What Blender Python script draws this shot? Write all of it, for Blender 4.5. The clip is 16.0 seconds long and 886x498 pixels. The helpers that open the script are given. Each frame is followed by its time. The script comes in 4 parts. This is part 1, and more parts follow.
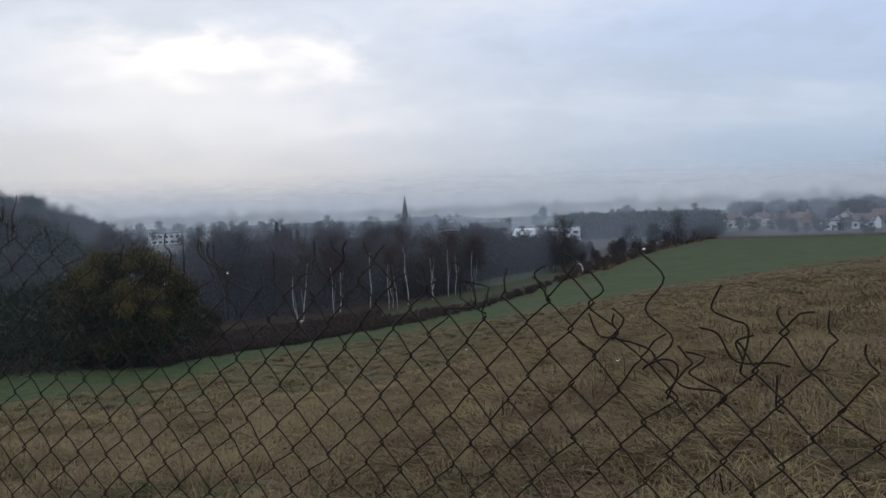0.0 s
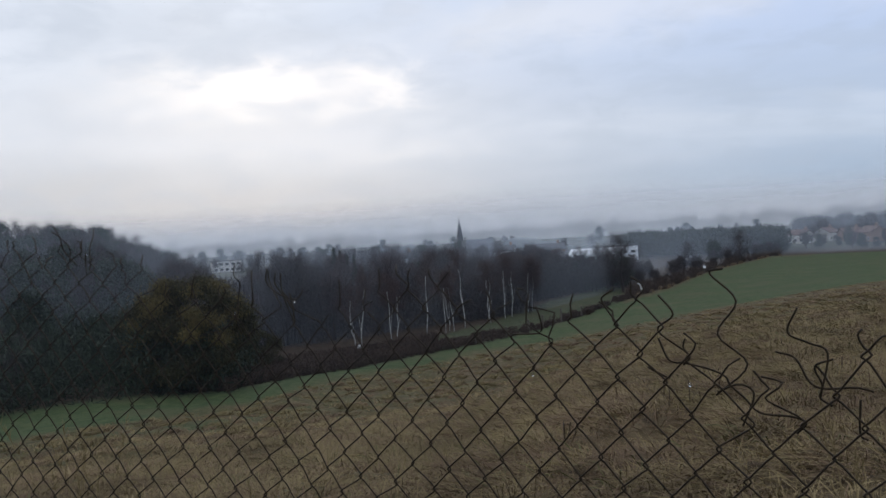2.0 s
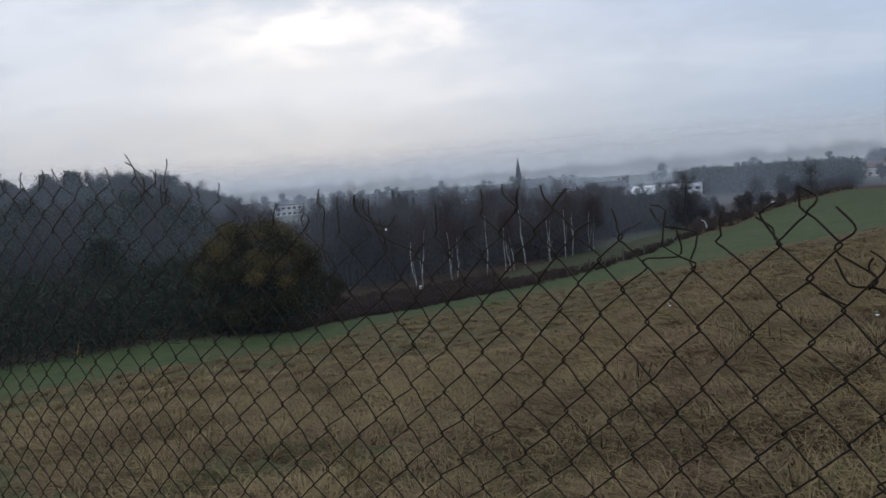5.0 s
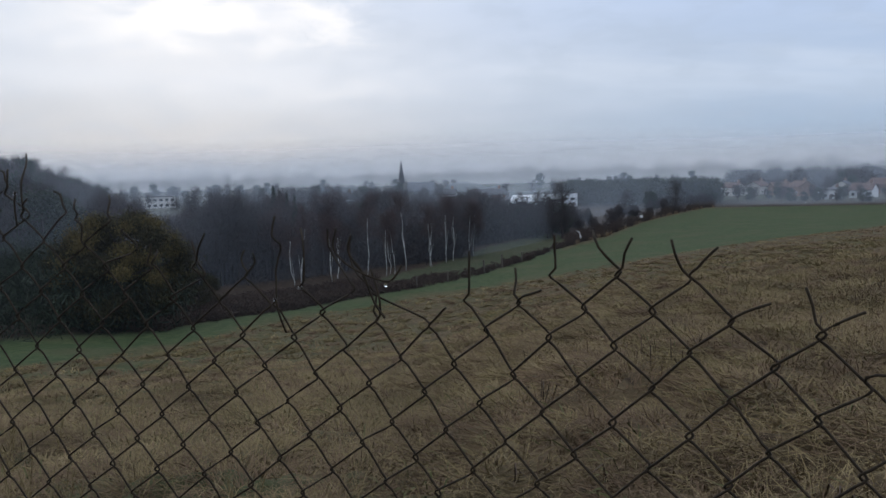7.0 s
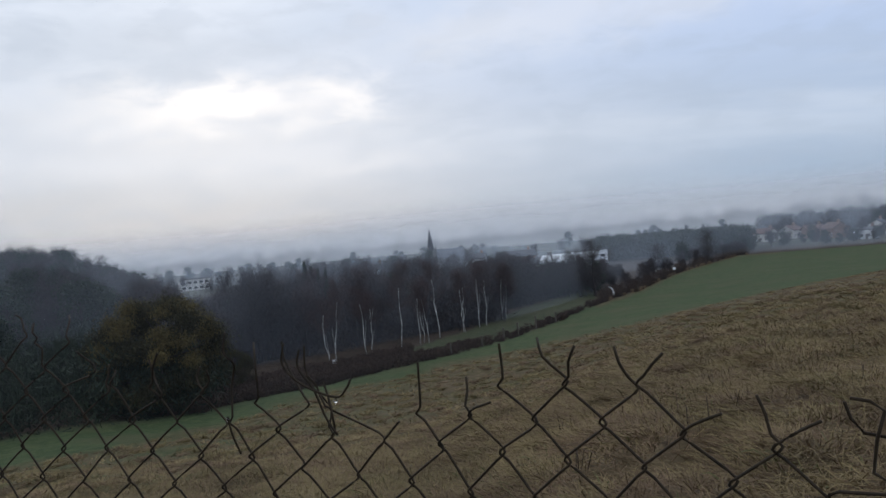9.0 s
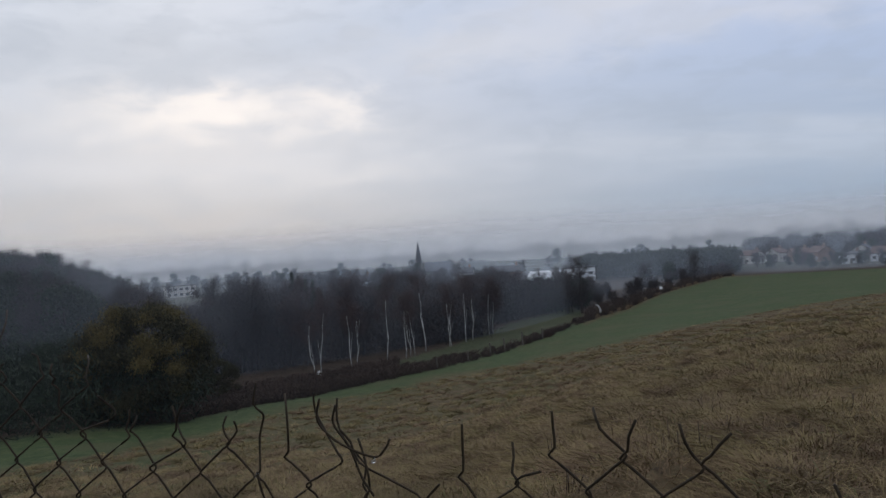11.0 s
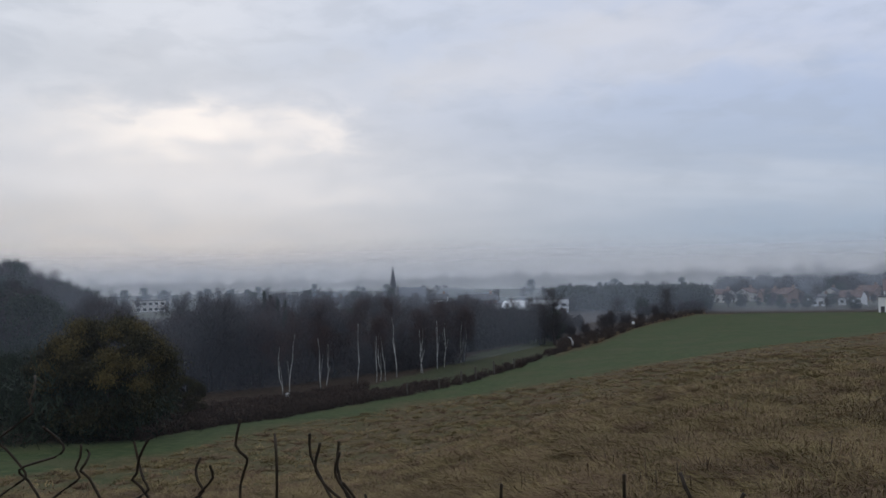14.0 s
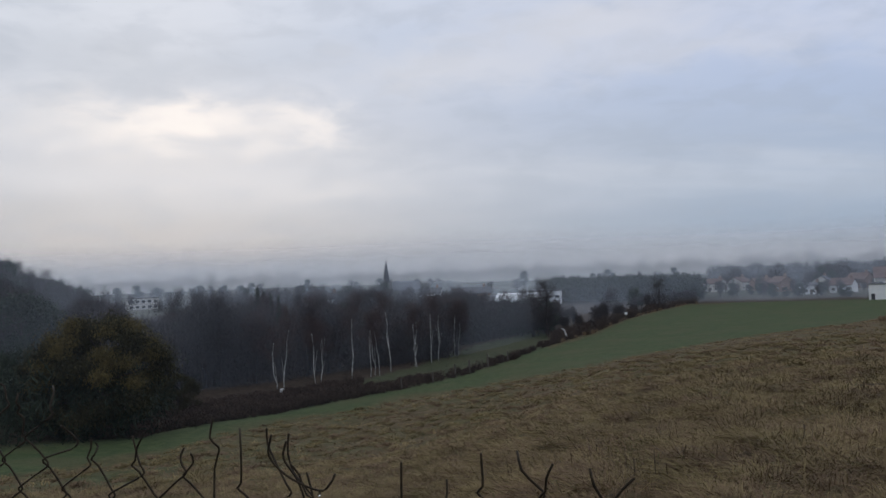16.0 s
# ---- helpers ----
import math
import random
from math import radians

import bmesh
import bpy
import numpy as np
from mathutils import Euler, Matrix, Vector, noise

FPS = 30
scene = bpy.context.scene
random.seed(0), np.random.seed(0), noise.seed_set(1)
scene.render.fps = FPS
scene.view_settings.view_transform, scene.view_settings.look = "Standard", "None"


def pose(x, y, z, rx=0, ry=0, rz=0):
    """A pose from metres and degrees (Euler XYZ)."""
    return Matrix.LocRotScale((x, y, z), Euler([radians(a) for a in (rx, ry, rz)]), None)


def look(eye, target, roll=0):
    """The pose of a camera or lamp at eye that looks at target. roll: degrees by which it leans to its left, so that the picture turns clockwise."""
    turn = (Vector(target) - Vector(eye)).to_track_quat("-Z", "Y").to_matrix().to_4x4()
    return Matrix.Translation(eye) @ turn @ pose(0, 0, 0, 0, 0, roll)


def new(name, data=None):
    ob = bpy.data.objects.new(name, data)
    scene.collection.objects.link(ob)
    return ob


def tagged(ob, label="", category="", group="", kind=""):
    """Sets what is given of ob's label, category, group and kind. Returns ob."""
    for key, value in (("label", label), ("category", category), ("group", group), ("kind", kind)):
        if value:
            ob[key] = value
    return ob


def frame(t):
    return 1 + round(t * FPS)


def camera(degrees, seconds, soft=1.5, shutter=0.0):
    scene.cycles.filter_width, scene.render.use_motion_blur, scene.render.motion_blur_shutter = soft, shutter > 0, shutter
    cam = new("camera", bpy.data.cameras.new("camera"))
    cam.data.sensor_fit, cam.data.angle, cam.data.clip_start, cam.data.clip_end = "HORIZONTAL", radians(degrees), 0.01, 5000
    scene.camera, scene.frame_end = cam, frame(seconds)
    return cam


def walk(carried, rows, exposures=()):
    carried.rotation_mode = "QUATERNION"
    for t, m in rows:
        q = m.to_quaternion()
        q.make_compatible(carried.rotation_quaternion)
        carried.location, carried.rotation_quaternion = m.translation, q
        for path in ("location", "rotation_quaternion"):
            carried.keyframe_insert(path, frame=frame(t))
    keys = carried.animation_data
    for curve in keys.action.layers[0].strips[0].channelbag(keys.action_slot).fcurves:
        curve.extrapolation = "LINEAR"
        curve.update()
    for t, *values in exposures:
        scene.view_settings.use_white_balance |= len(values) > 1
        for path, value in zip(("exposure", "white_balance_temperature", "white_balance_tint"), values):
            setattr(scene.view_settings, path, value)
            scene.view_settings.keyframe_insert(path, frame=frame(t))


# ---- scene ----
cam = camera(60.5, 16.0)
PATH = [
    (0, (0.958, -1.041, 1.549), (-0.192, 0.592, 1.433), -2.0),
    (0.5, (0.966, -1.052, 1.554), (-0.236, 0.546, 1.492), -2.9),
    (1, (0.969, -1.058, 1.556), (-0.271, 0.51, 1.486), -3.5),
    (1.5, (0.954, -1.053, 1.556), (-0.315, 0.491, 1.49), -3.8),
    (2, (0.95, -1.055, 1.557), (-0.315, 0.494, 1.507), -3.3),
    (2.5, (0.949, -1.049, 1.553), (-0.337, 0.481, 1.475), -3.6),
    (3, (0.957, -1.041, 1.552), (-0.331, 0.488, 1.499), -3.6),
    (3.5, (0.958, -1.037, 1.553), (-0.323, 0.498, 1.49), -4.0),
    (4, (0.932, -1.042, 1.545), (-0.402, 0.445, 1.433), -4.5),
    (4.2, (0.886, -1.051, 1.53), (-0.487, 0.389, 1.33), -5.5),
    (6.3, (0.526, -0.787, 1.517), (-0.846, 0.665, 1.42), -2.6),
    (6.5, (0.428, -0.763, 1.53), (-0.935, 0.698, 1.453), -2.6),
    (7, (0.303, -0.752, 1.564), (-0.835, 0.88, 1.358), -1.5),
    (7.5, (0.314, -0.709, 1.579), (-0.788, 0.953, 1.426), -0.3),
    (8, (0.391, -0.673, 1.57), (-0.712, 0.987, 1.406), -0.4),
    (8.3, (0.407, -0.647, 1.573), (-0.698, 1.012, 1.405), -3.2),
    (8.5, (0.402, -0.648, 1.582), (-0.78, 0.963, 1.487), -5.8),
    (9, (0.364, -0.663, 1.605), (-0.838, 0.935, 1.575), -5.2),
    (9.5, (0.348, -0.699, 1.635), (-0.821, 0.923, 1.701), -3.4),
    (9.7, (0.347, -0.706, 1.659), (-0.828, 0.912, 1.665), -4.1),
    (11.8, (0.141, -0.586, 1.654), (-1.049, 1.021, 1.654), -2.9),
    (12, (0.097, -0.557, 1.642), (-1.128, 1.022, 1.713), -2.2),
    (12.5, (0.121, -0.581, 1.647), (-1.197, 0.918, 1.766), 0.0),
    (13, (0.148, -0.593, 1.65), (-1.127, 0.947, 1.711), -0.4),
    (13.5, (0.149, -0.584, 1.65), (-1.048, 1.017, 1.705), -1.5),
    (14, (0.153, -0.58, 1.649), (-0.966, 1.076, 1.718), -1.2),
    (14.5, (0.273, -0.656, 1.682), (-0.725, 1.075, 1.752), -2.7),
    (15, (0.401, -0.759, 1.707), (-0.629, 0.955, 1.703), 0.1),
    (15.2, (0.364, -0.727, 1.687), (-0.757, 0.929, 1.684), -0.8),
    (15.5, (0.335, -0.729, 1.681), (-0.875, 0.863, 1.66), -1.7),
    (16, (0.37, -0.73, 1.696), (-0.735, 0.937, 1.747), -2.0),
]
walk(cam, [(t, look(eye, target, roll)) for t, eye, target, roll in PATH],
     exposures=[(0, 0.18, 6300, 9), (4, 0.18, 6300, 9), (6.5, 0.06, 6300, 9), (7.2, 0.24, 6100, 8), (8.2, 0.36, 6050, 7), (8.8, 0.2, 6200, 8), (9.5, 0.06, 6300, 9), (12, -0.06, 6480, 10), (16, -0.06, 6480, 10)])

# ---------------------------------------------------------------- world and sun
AHEAD = 34.1                 # the hillside is viewed along this bearing, degrees left of +y


def spot(az, r, z=0.0):
    """The place r metres off at az degrees to the right of the main bearing."""
    a = radians(AHEAD - az)
    return Vector((-math.sin(a) * r, math.cos(a) * r, z))


world = bpy.data.worlds.new("overcast_sky")
scene.world = world
world.use_nodes = True
wt = world.node_tree
wt.nodes.clear()


def wn(kind, **kw):
    n = wt.nodes.new(kind)
    for k, v in kw.items():
        n.inputs[k].default_value = v
    return n


def wmath(op, a, b=None, c=None, clamp=False):
    n = wt.nodes.new("ShaderNodeMath")
    n.operation, n.use_clamp = op, clamp
    for k, v in enumerate((a, b, c)):
        if v is None:
            continue
        if isinstance(v, (int, float)):
            n.inputs[k].default_value = v
        else:
            wt.links.new(v, n.inputs[k])
    return n.outputs[0]


def wmix(fac, a, b):
    n = wt.nodes.new("ShaderNodeMix")
    n.data_type = "RGBA"
    for k, v in ((0, fac), (6, a), (7, b)):
        if isinstance(v, (int, float)):
            n.inputs[k].default_value = v
        elif isinstance(v, tuple):
            n.inputs[k].default_value = (*v, 1)
        else:
            wt.links.new(v, n.inputs[k])
    return n.outputs[2]


tc = wn("ShaderNodeTexCoord")
turn = wn("ShaderNodeVectorRotate")
turn.rotation_type = "Z_AXIS"
turn.inputs["Angle"].default_value = radians(-AHEAD)
wt.links.new(tc.outputs["Generated"], turn.inputs["Vector"])
sep = wn("ShaderNodeSeparateXYZ")
wt.links.new(turn.outputs[0], sep.inputs[0])
DX, DY, DZ = sep.outputs
az_n = wmath("MULTIPLY", wmath("ARCTAN2", DX, DY), 57.29578)
el_n = wmath("MULTIPLY", wmath("ARCSINE", DZ), 57.29578)
flat = wmath("ADD", wmath("MAXIMUM", DZ, 0.0), 0.16)
comb = wn("ShaderNodeCombineXYZ")
wt.links.new(wmath("DIVIDE", DX, flat), comb.inputs[0])
wt.links.new(wmath("DIVIDE", DY, flat), comb.inputs[1])
cloud_a = wn("ShaderNodeTexNoise", Scale=0.75, Detail=6.0, Roughness=0.52, Distortion=0.5)
stretch = wn("ShaderNodeMapping")
stretch.inputs["Scale"].default_value = (0.55, 1.25, 1.0)
stretch.inputs["Location"].default_value = (3.1, 1.7, 0.0)
wt.links.new(comb.outputs[0], stretch.inputs[0])
wt.links.new(stretch.outputs[0], cloud_a.inputs["Vector"])


wide = wn("ShaderNodeCombineXYZ")
wt.links.new(wmath("MULTIPLY", az_n, 0.10), wide.inputs[0])
wt.links.new(wmath("MULTIPLY", el_n, 0.24), wide.inputs[1])
curl = wn("ShaderNodeTexNoise", Scale=2.1, Detail=6.0, Roughness=0.52, Distortion=0.25)
wt.links.new(wide.outputs[0], curl.inputs["Vector"])
puff = wn("ShaderNodeSeparateColor")
wt.links.new(curl.outputs["Color"], puff.inputs[0])
az_w = wmath("ADD", az_n, wmath("MULTIPLY", wmath("SUBTRACT", puff.outputs[0], 0.5), 9.0))
el_w = wmath("ADD", el_n, wmath("MULTIPLY", wmath("SUBTRACT", puff.outputs[1], 0.5), 5.0))


def lobe(a0, sa, e0, se, over=1.0):
    """A ragged bright break in the cloud; over below 1 gives it a harder upper rim."""
    p = wmath("POWER", wmath("ABSOLUTE", wmath("DIVIDE", wmath("SUBTRACT", az_w, a0), sa)), 2.0)
    d = wmath("SUBTRACT", el_w, e0)
    up = wmath("DIVIDE", wmath("MAXIMUM", d, 0.0), se * over)
    dn = wmath("DIVIDE", wmath("MINIMUM", d, 0.0), se)
    q = wmath("POWER", wmath("ABSOLUTE", wmath("ADD", up, dn)), 2.0)
    return wmath("EXPONENT", wmath("MULTIPLY", wmath("ADD", p, q), -1.0))


def total(*terms):
    """Weighted lobes added up."""
    out = 0.0
    for w, t in terms:
        out = wmath("ADD", wmath("MULTIPLY", t, w), out)
    return out


def ramp(v, lo, hi):
    n = wt.nodes.new("ShaderNodeMapRange")
    n.interpolation_type = "SMOOTHSTEP"
    wt.links.new(v, n.inputs[0])
    n.inputs[1].default_value, n.inputs[2].default_value = lo, hi
    return n.outputs[0]


side = ramp(az_n, -34.0, 34.0)
high = ramp(el_n, 0.0, 17.0)
low_col = wmix(side, (0.56, 0.55, 0.57), (0.35, 0.44, 0.57))
top_col = wmix(side, (0.62, 0.68, 0.78), (0.53, 0.62, 0.83))
base = wmix(high, low_col, top_col)
veil_a = wmath("MULTIPLY", ramp(cloud_a.outputs[0], 0.36, 0.66), ramp(el_n, 1.0, 9.0))
base = wmix(wmath("MULTIPLY", veil_a, 0.5), base, (0.84, 0.86, 0.93))
base = wmix(wmath("MULTIPLY", ramp(curl.outputs[0], 0.42, 0.66), 0.30), base, (0.42, 0.48, 0.58))
shade = total((0.62, lobe(-24.0, 16.0, 15.0, 2.0)), (0.35, lobe(-6.0, 6.0, 9.4, 1.3)), (0.45, lobe(14.0, 15.0, 7.5, 3.2)))
base = wmix(wmath("MULTIPLY", shade, 0.6, clamp=True), base, (0.44, 0.49, 0.57))
glow = total((0.42, lobe(-16.0, 19.0, 9.0, 4.6)), (0.50, lobe(2.0, 9.0, 14.6, 1.9)), (0.62, lobe(13.0, 10.0, 17.4, 2.2)), (0.40, lobe(23.0, 9.0, 14.6, 1.3)), (0.35, lobe(-7.5, 5.0, 6.4, 0.9)), (0.25, lobe(-22.0, 8.0, 7.0, 1.0)))
base = wmix(wmath("MULTIPLY", glow, 0.9, clamp=True), base, (0.80, 0.79, 0.82))
breaks = total((0.95, lobe(-18.6, 4.4, 11.0, 1.9, 0.65)), (0.5, lobe(-24.5, 5.5, 10.4, 1.7)), (0.8, lobe(-9.2, 2.3, 11.2, 1.5, 0.8)), (0.45, lobe(-13.5, 4.0, 10.2, 1.2)))
base = wmix(wmath("MULTIPLY", breaks, 0.88, clamp=True), base, (0.98, 0.93, 0.91))
zen = ramp(el_n, 22.0, 70.0)
base = wmix(zen, base, (0.95, 1.0, 1.08))
sky = wn("ShaderNodeTexSky")
sky.sky_type = "NISHITA"
sky.sun_disc = False
sky.sun_elevation, sky.sun_rotation = radians(17.0), radians(-AHEAD - 17.0)
bg_sky = wn("ShaderNodeBackground", Strength=0.05)
wt.links.new(sky.outputs[0], bg_sky.inputs[0])
bg_cloud = wn("ShaderNodeBackground", Strength=1.0)
wt.links.new(base, bg_cloud.inputs[0])
mixw = wn("ShaderNodeMixShader", Fac=0.93)
wt.links.new(bg_sky.outputs[0], mixw.inputs[1])
wt.links.new(bg_cloud.outputs[0], mixw.inputs[2])
outw = wn("ShaderNodeOutputWorld")
wt.links.new(mixw.outputs[0], outw.inputs[0])

sun_data = bpy.data.lights.new("sun", "SUN")
sun_data.energy, sun_data.angle, sun_data.color = 0.35, radians(25), (1.0, 0.95, 0.88)
sun = new("sun", sun_data)
sun.matrix_world = look(spot(-17, 100, 36), (0, 0, 0))


# ---------------------------------------------------------------- materials
def material(name, a, b, scale=8.0, rough=0.9, bump=0.0, metal=0.0, fine=6.0, island=0.0, per_object=0.0, soft=0.0, trans=0.0):
    """A two-tone surface with coarse patches and fine grain, varied by island or by object."""
    m = bpy.data.materials.new(name)
    m.use_nodes = True
    t = m.node_tree
    bs = t.nodes["Principled BSDF"]
    bs.inputs["Roughness"].default_value, bs.inputs["Metallic"].default_value = rough, metal
    bs.inputs["Specular IOR Level"].default_value = 0.25
    co = t.nodes.new("ShaderNodeTexCoord")
    big, small = t.nodes.new("ShaderNodeTexNoise"), t.nodes.new("ShaderNodeTexNoise")
    big.inputs["Scale"].default_value, small.inputs["Scale"].default_value = scale, scale * fine
    big.inputs["Detail"].default_value, small.inputs["Detail"].default_value = 4, 3
    for n in (big, small):
        t.links.new(co.outputs["Object"], n.inputs["Vector"])
    add = t.nodes.new("ShaderNodeMath")
    add.operation = "MULTIPLY_ADD"
    t.links.new(small.outputs[0], add.inputs[0])
    add.inputs[1].default_value = 0.6
    t.links.new(big.outputs[0], add.inputs[2])
    mr = t.nodes.new("ShaderNodeMapRange")
    t.links.new(add.outputs[0], mr.inputs[0])
    mr.inputs[1].default_value, mr.inputs[2].default_value = 0.55, 1.05
    fac = mr.outputs[0]
    if island or per_object:
        g = t.nodes.new("ShaderNodeNewGeometry" if island else "ShaderNodeObjectInfo")
        mx = t.nodes.new("ShaderNodeMix")
        mx.inputs[0].default_value = island or per_object
        t.links.new(fac, mx.inputs[2])
        t.links.new(g.outputs["Random Per Island" if island else "Random"], mx.inputs[3])
        fac = mx.outputs[0]
    mix = t.nodes.new("ShaderNodeMix")
    mix.data_type = "RGBA"
    t.links.new(fac, mix.inputs[0])
    mix.inputs[6].default_value, mix.inputs[7].default_value = (*a, 1), (*b, 1)
    t.links.new(mix.outputs[2], bs.inputs["Base Color"])
    if bump:
        bp = t.nodes.new("ShaderNodeBump")
        bp.inputs["Strength"].default_value, bp.inputs["Distance"].default_value = 0.6, bump
        t.links.new(add.outputs[0], bp.inputs["Height"])
        t.links.new(bp.outputs[0], bs.inputs["Normal"])
    return m


M_WIRE = material("rusted_wire", (0.011, 0.008, 0.005), (0.034, 0.023, 0.013), 60, 0.85, 0.0004, 0.0)
M_BARK = material("dark_bark", (0.020, 0.016, 0.016), (0.055, 0.045, 0.042), 3, 0.95, 0.02, per_object=0.4)
M_TWIG = material("winter_twigs", (0.018, 0.016, 0.017), (0.060, 0.047, 0.048), 0.3, 0.95, island=0.4)
M_TWIG_RED = material("birch_twigs", (0.027, 0.018, 0.018), (0.078, 0.048, 0.045), 0.3, 0.95, island=0.4)
M_BIRCH = material("birch_bark", (0.10, 0.095, 0.09), (0.66, 0.64, 0.61), 1.6, 0.8, 0.01)
M_EVER = material("evergreen_leaves", (0.008, 0.014, 0.010), (0.030, 0.042, 0.024), 0.3, 0.8, island=0.5)
M_WILLOW = material("olive_leaves", (0.014, 0.014, 0.006), (0.050, 0.042, 0.014), 0.35, 0.8, island=0.15)
M_LIT_YELLOW = material("lit_yellow_leaves", (0.060, 0.047, 0.015), (0.120, 0.090, 0.029), 0.4, 0.8, island=0.2)
M_SCRUB = material("bramble_scrub", (0.022, 0.016, 0.013), (0.080, 0.053, 0.040), 0.3, 0.95, island=0.5)
M_DRY = material("dry_grass", (0.088, 0.066, 0.031), (0.30, 0.228, 0.113), 0.45, 0.9, island=0.22)
M_GREENBLADE = material("green_grass", (0.044, 0.052, 0.018), (0.135, 0.132, 0.052), 0.4, 0.9, island=0.25)
M_STALK = material("dead_stalks", (0.025, 0.017, 0.012), (0.07, 0.045, 0.032), 2, 0.95, island=0.5)
M_POST = material("weathered_wood", (0.05, 0.042, 0.036), (0.13, 0.11, 0.09), 6, 0.9, 0.01)
M_STONE = material("spire_stone", (0.10, 0.10, 0.10), (0.19, 0.18, 0.17), 0.8, 0.9, 0.02)
M_SPIRE = material("dark_spire_slate", (0.03, 0.031, 0.036), (0.06, 0.06, 0.068), 1.0, 0.8, 0.02)
M_SLATE = material("slate_roof", (0.05, 0.052, 0.06), (0.10, 0.10, 0.115), 1.0, 0.7, 0.02)
M_TILE = material("red_tile_roof", (0.085, 0.056, 0.052), (0.145, 0.090, 0.080), 1.2, 0.85, 0.02)
M_WHITE = material("white_render", (0.70, 0.71, 0.73), (0.84, 0.84, 0.84), 0.6, 0.7, 0.003)
M_CREAM = material("pale_render", (0.45, 0.43, 0.40), (0.62, 0.59, 0.55), 0.6, 0.8, 0.003)
M_BRICK = material("brown_brick", (0.16, 0.10, 0.082), (0.26, 0.17, 0.135), 3, 0.9, 0.01)
M_METAL = material("white_cladding", (0.76, 0.79, 0.84), (0.88, 0.89, 0.90), 0.5, 0.5, 0.003)
M_GLASS = material("dark_window_glass", (0.02, 0.024, 0.03), (0.04, 0.045, 0.055), 1.0, 0.12)
M_SHEET = material("white_plastic", (0.70, 0.70, 0.70), (0.82, 0.82, 0.82), 6, 0.6, 0.003)

M_DROP = bpy.data.materials.new("water")
M_DROP.use_nodes = True
_b = M_DROP.node_tree.nodes["Principled BSDF"]
_b.inputs["Transmission Weight"].default_value, _b.inputs["IOR"].default_value, _b.inputs["Roughness"].default_value = 1.0, 1.33, 0.02


def ground_material():
    m = bpy.data.materials.new("hillside_turf")
    m.use_nodes = True
    t = m.node_tree
    bs = t.nodes["Principled BSDF"]
    bs.inputs["Roughness"].default_value = 0.95
    bs.inputs["Specular IOR Level"].default_value = 0.1
    co = t.nodes.new("ShaderNodeTexCoord")

    def noise_n(scale, detail=5.0, rough=0.6):
        n = t.nodes.new("ShaderNodeTexNoise")
        n.inputs["Scale"].default_value, n.inputs["Detail"].default_value, n.inputs["Roughness"].default_value = scale, detail, rough
        t.links.new(co.outputs["Object"], n.inputs["Vector"])
        return n.outputs[0]

    def span(v, lo, hi):
        n = t.nodes.new("ShaderNodeMapRange")
        n.interpolation_type = "SMOOTHSTEP"
        t.links.new(v, n.inputs[0])
        n.inputs[1].default_value, n.inputs[2].default_value = lo, hi
        return n.outputs[0]

    def mix(fac, a, b):
        n = t.nodes.new("ShaderNodeMix")
        n.data_type = "RGBA"
        for k, v in ((0, fac), (6, a), (7, b)):
            if isinstance(v, tuple):
                n.inputs[k].default_value = (*v, 1)
            else:
                t.links.new(v, n.inputs[k])
        return n.outputs[2]

    at = t.nodes.new("ShaderNodeAttribute")
    at.attribute_name = "cover"
    s = t.nodes.new("ShaderNodeSeparateColor")
    t.links.new(at.outputs["Color"], s.inputs[0])
    patch, mid, fine = noise_n(0.16), noise_n(1.3), noise_n(14.0)
    rough_grass = mix(span(patch, 0.38, 0.62), (0.078, 0.054, 0.031), (0.068, 0.064, 0.030))
    rough_grass = mix(span(mid, 0.42, 0.70), rough_grass, (0.135, 0.103, 0.060))
    rough_grass = mix(span(fine, 0.50, 0.75), rough_grass, (0.055, 0.041, 0.025))
    # dark spots painted in as the shade of hollows between tussocks
    rough_grass = mix(span(noise_n(2.4, 3.0), 0.56, 0.66), rough_grass, (0.042, 0.030, 0.018))
    turf = mix(span(mid, 0.35, 0.7), (0.036, 0.055, 0.024), (0.064, 0.083, 0.036))
    turf = mix(span(patch, 0.42, 0.70), turf, (0.066, 0.071, 0.036))
    floor = mix(span(mid, 0.35, 0.7), (0.026, 0.019, 0.014), (0.065, 0.046, 0.034))
    town = mix(span(noise_n(0.02), 0.4, 0.6), (0.055, 0.06, 0.045), (0.10, 0.10, 0.085))
    col = mix(s.outputs[0], rough_grass, turf)
    col = mix(s.outputs[1], col, floor)
    col = mix(s.outputs[2], col, town)
    t.links.new(col, bs.inputs["Base Color"])
    bp = t.nodes.new("ShaderNodeBump")
    bp.inputs["Strength"].default_value, bp.inputs["Distance"].default_value = 0.8, 0.06
    t.links.new(fine, bp.inputs["Height"])
    t.links.new(bp.outputs[0], bs.inputs["Normal"])
    return m


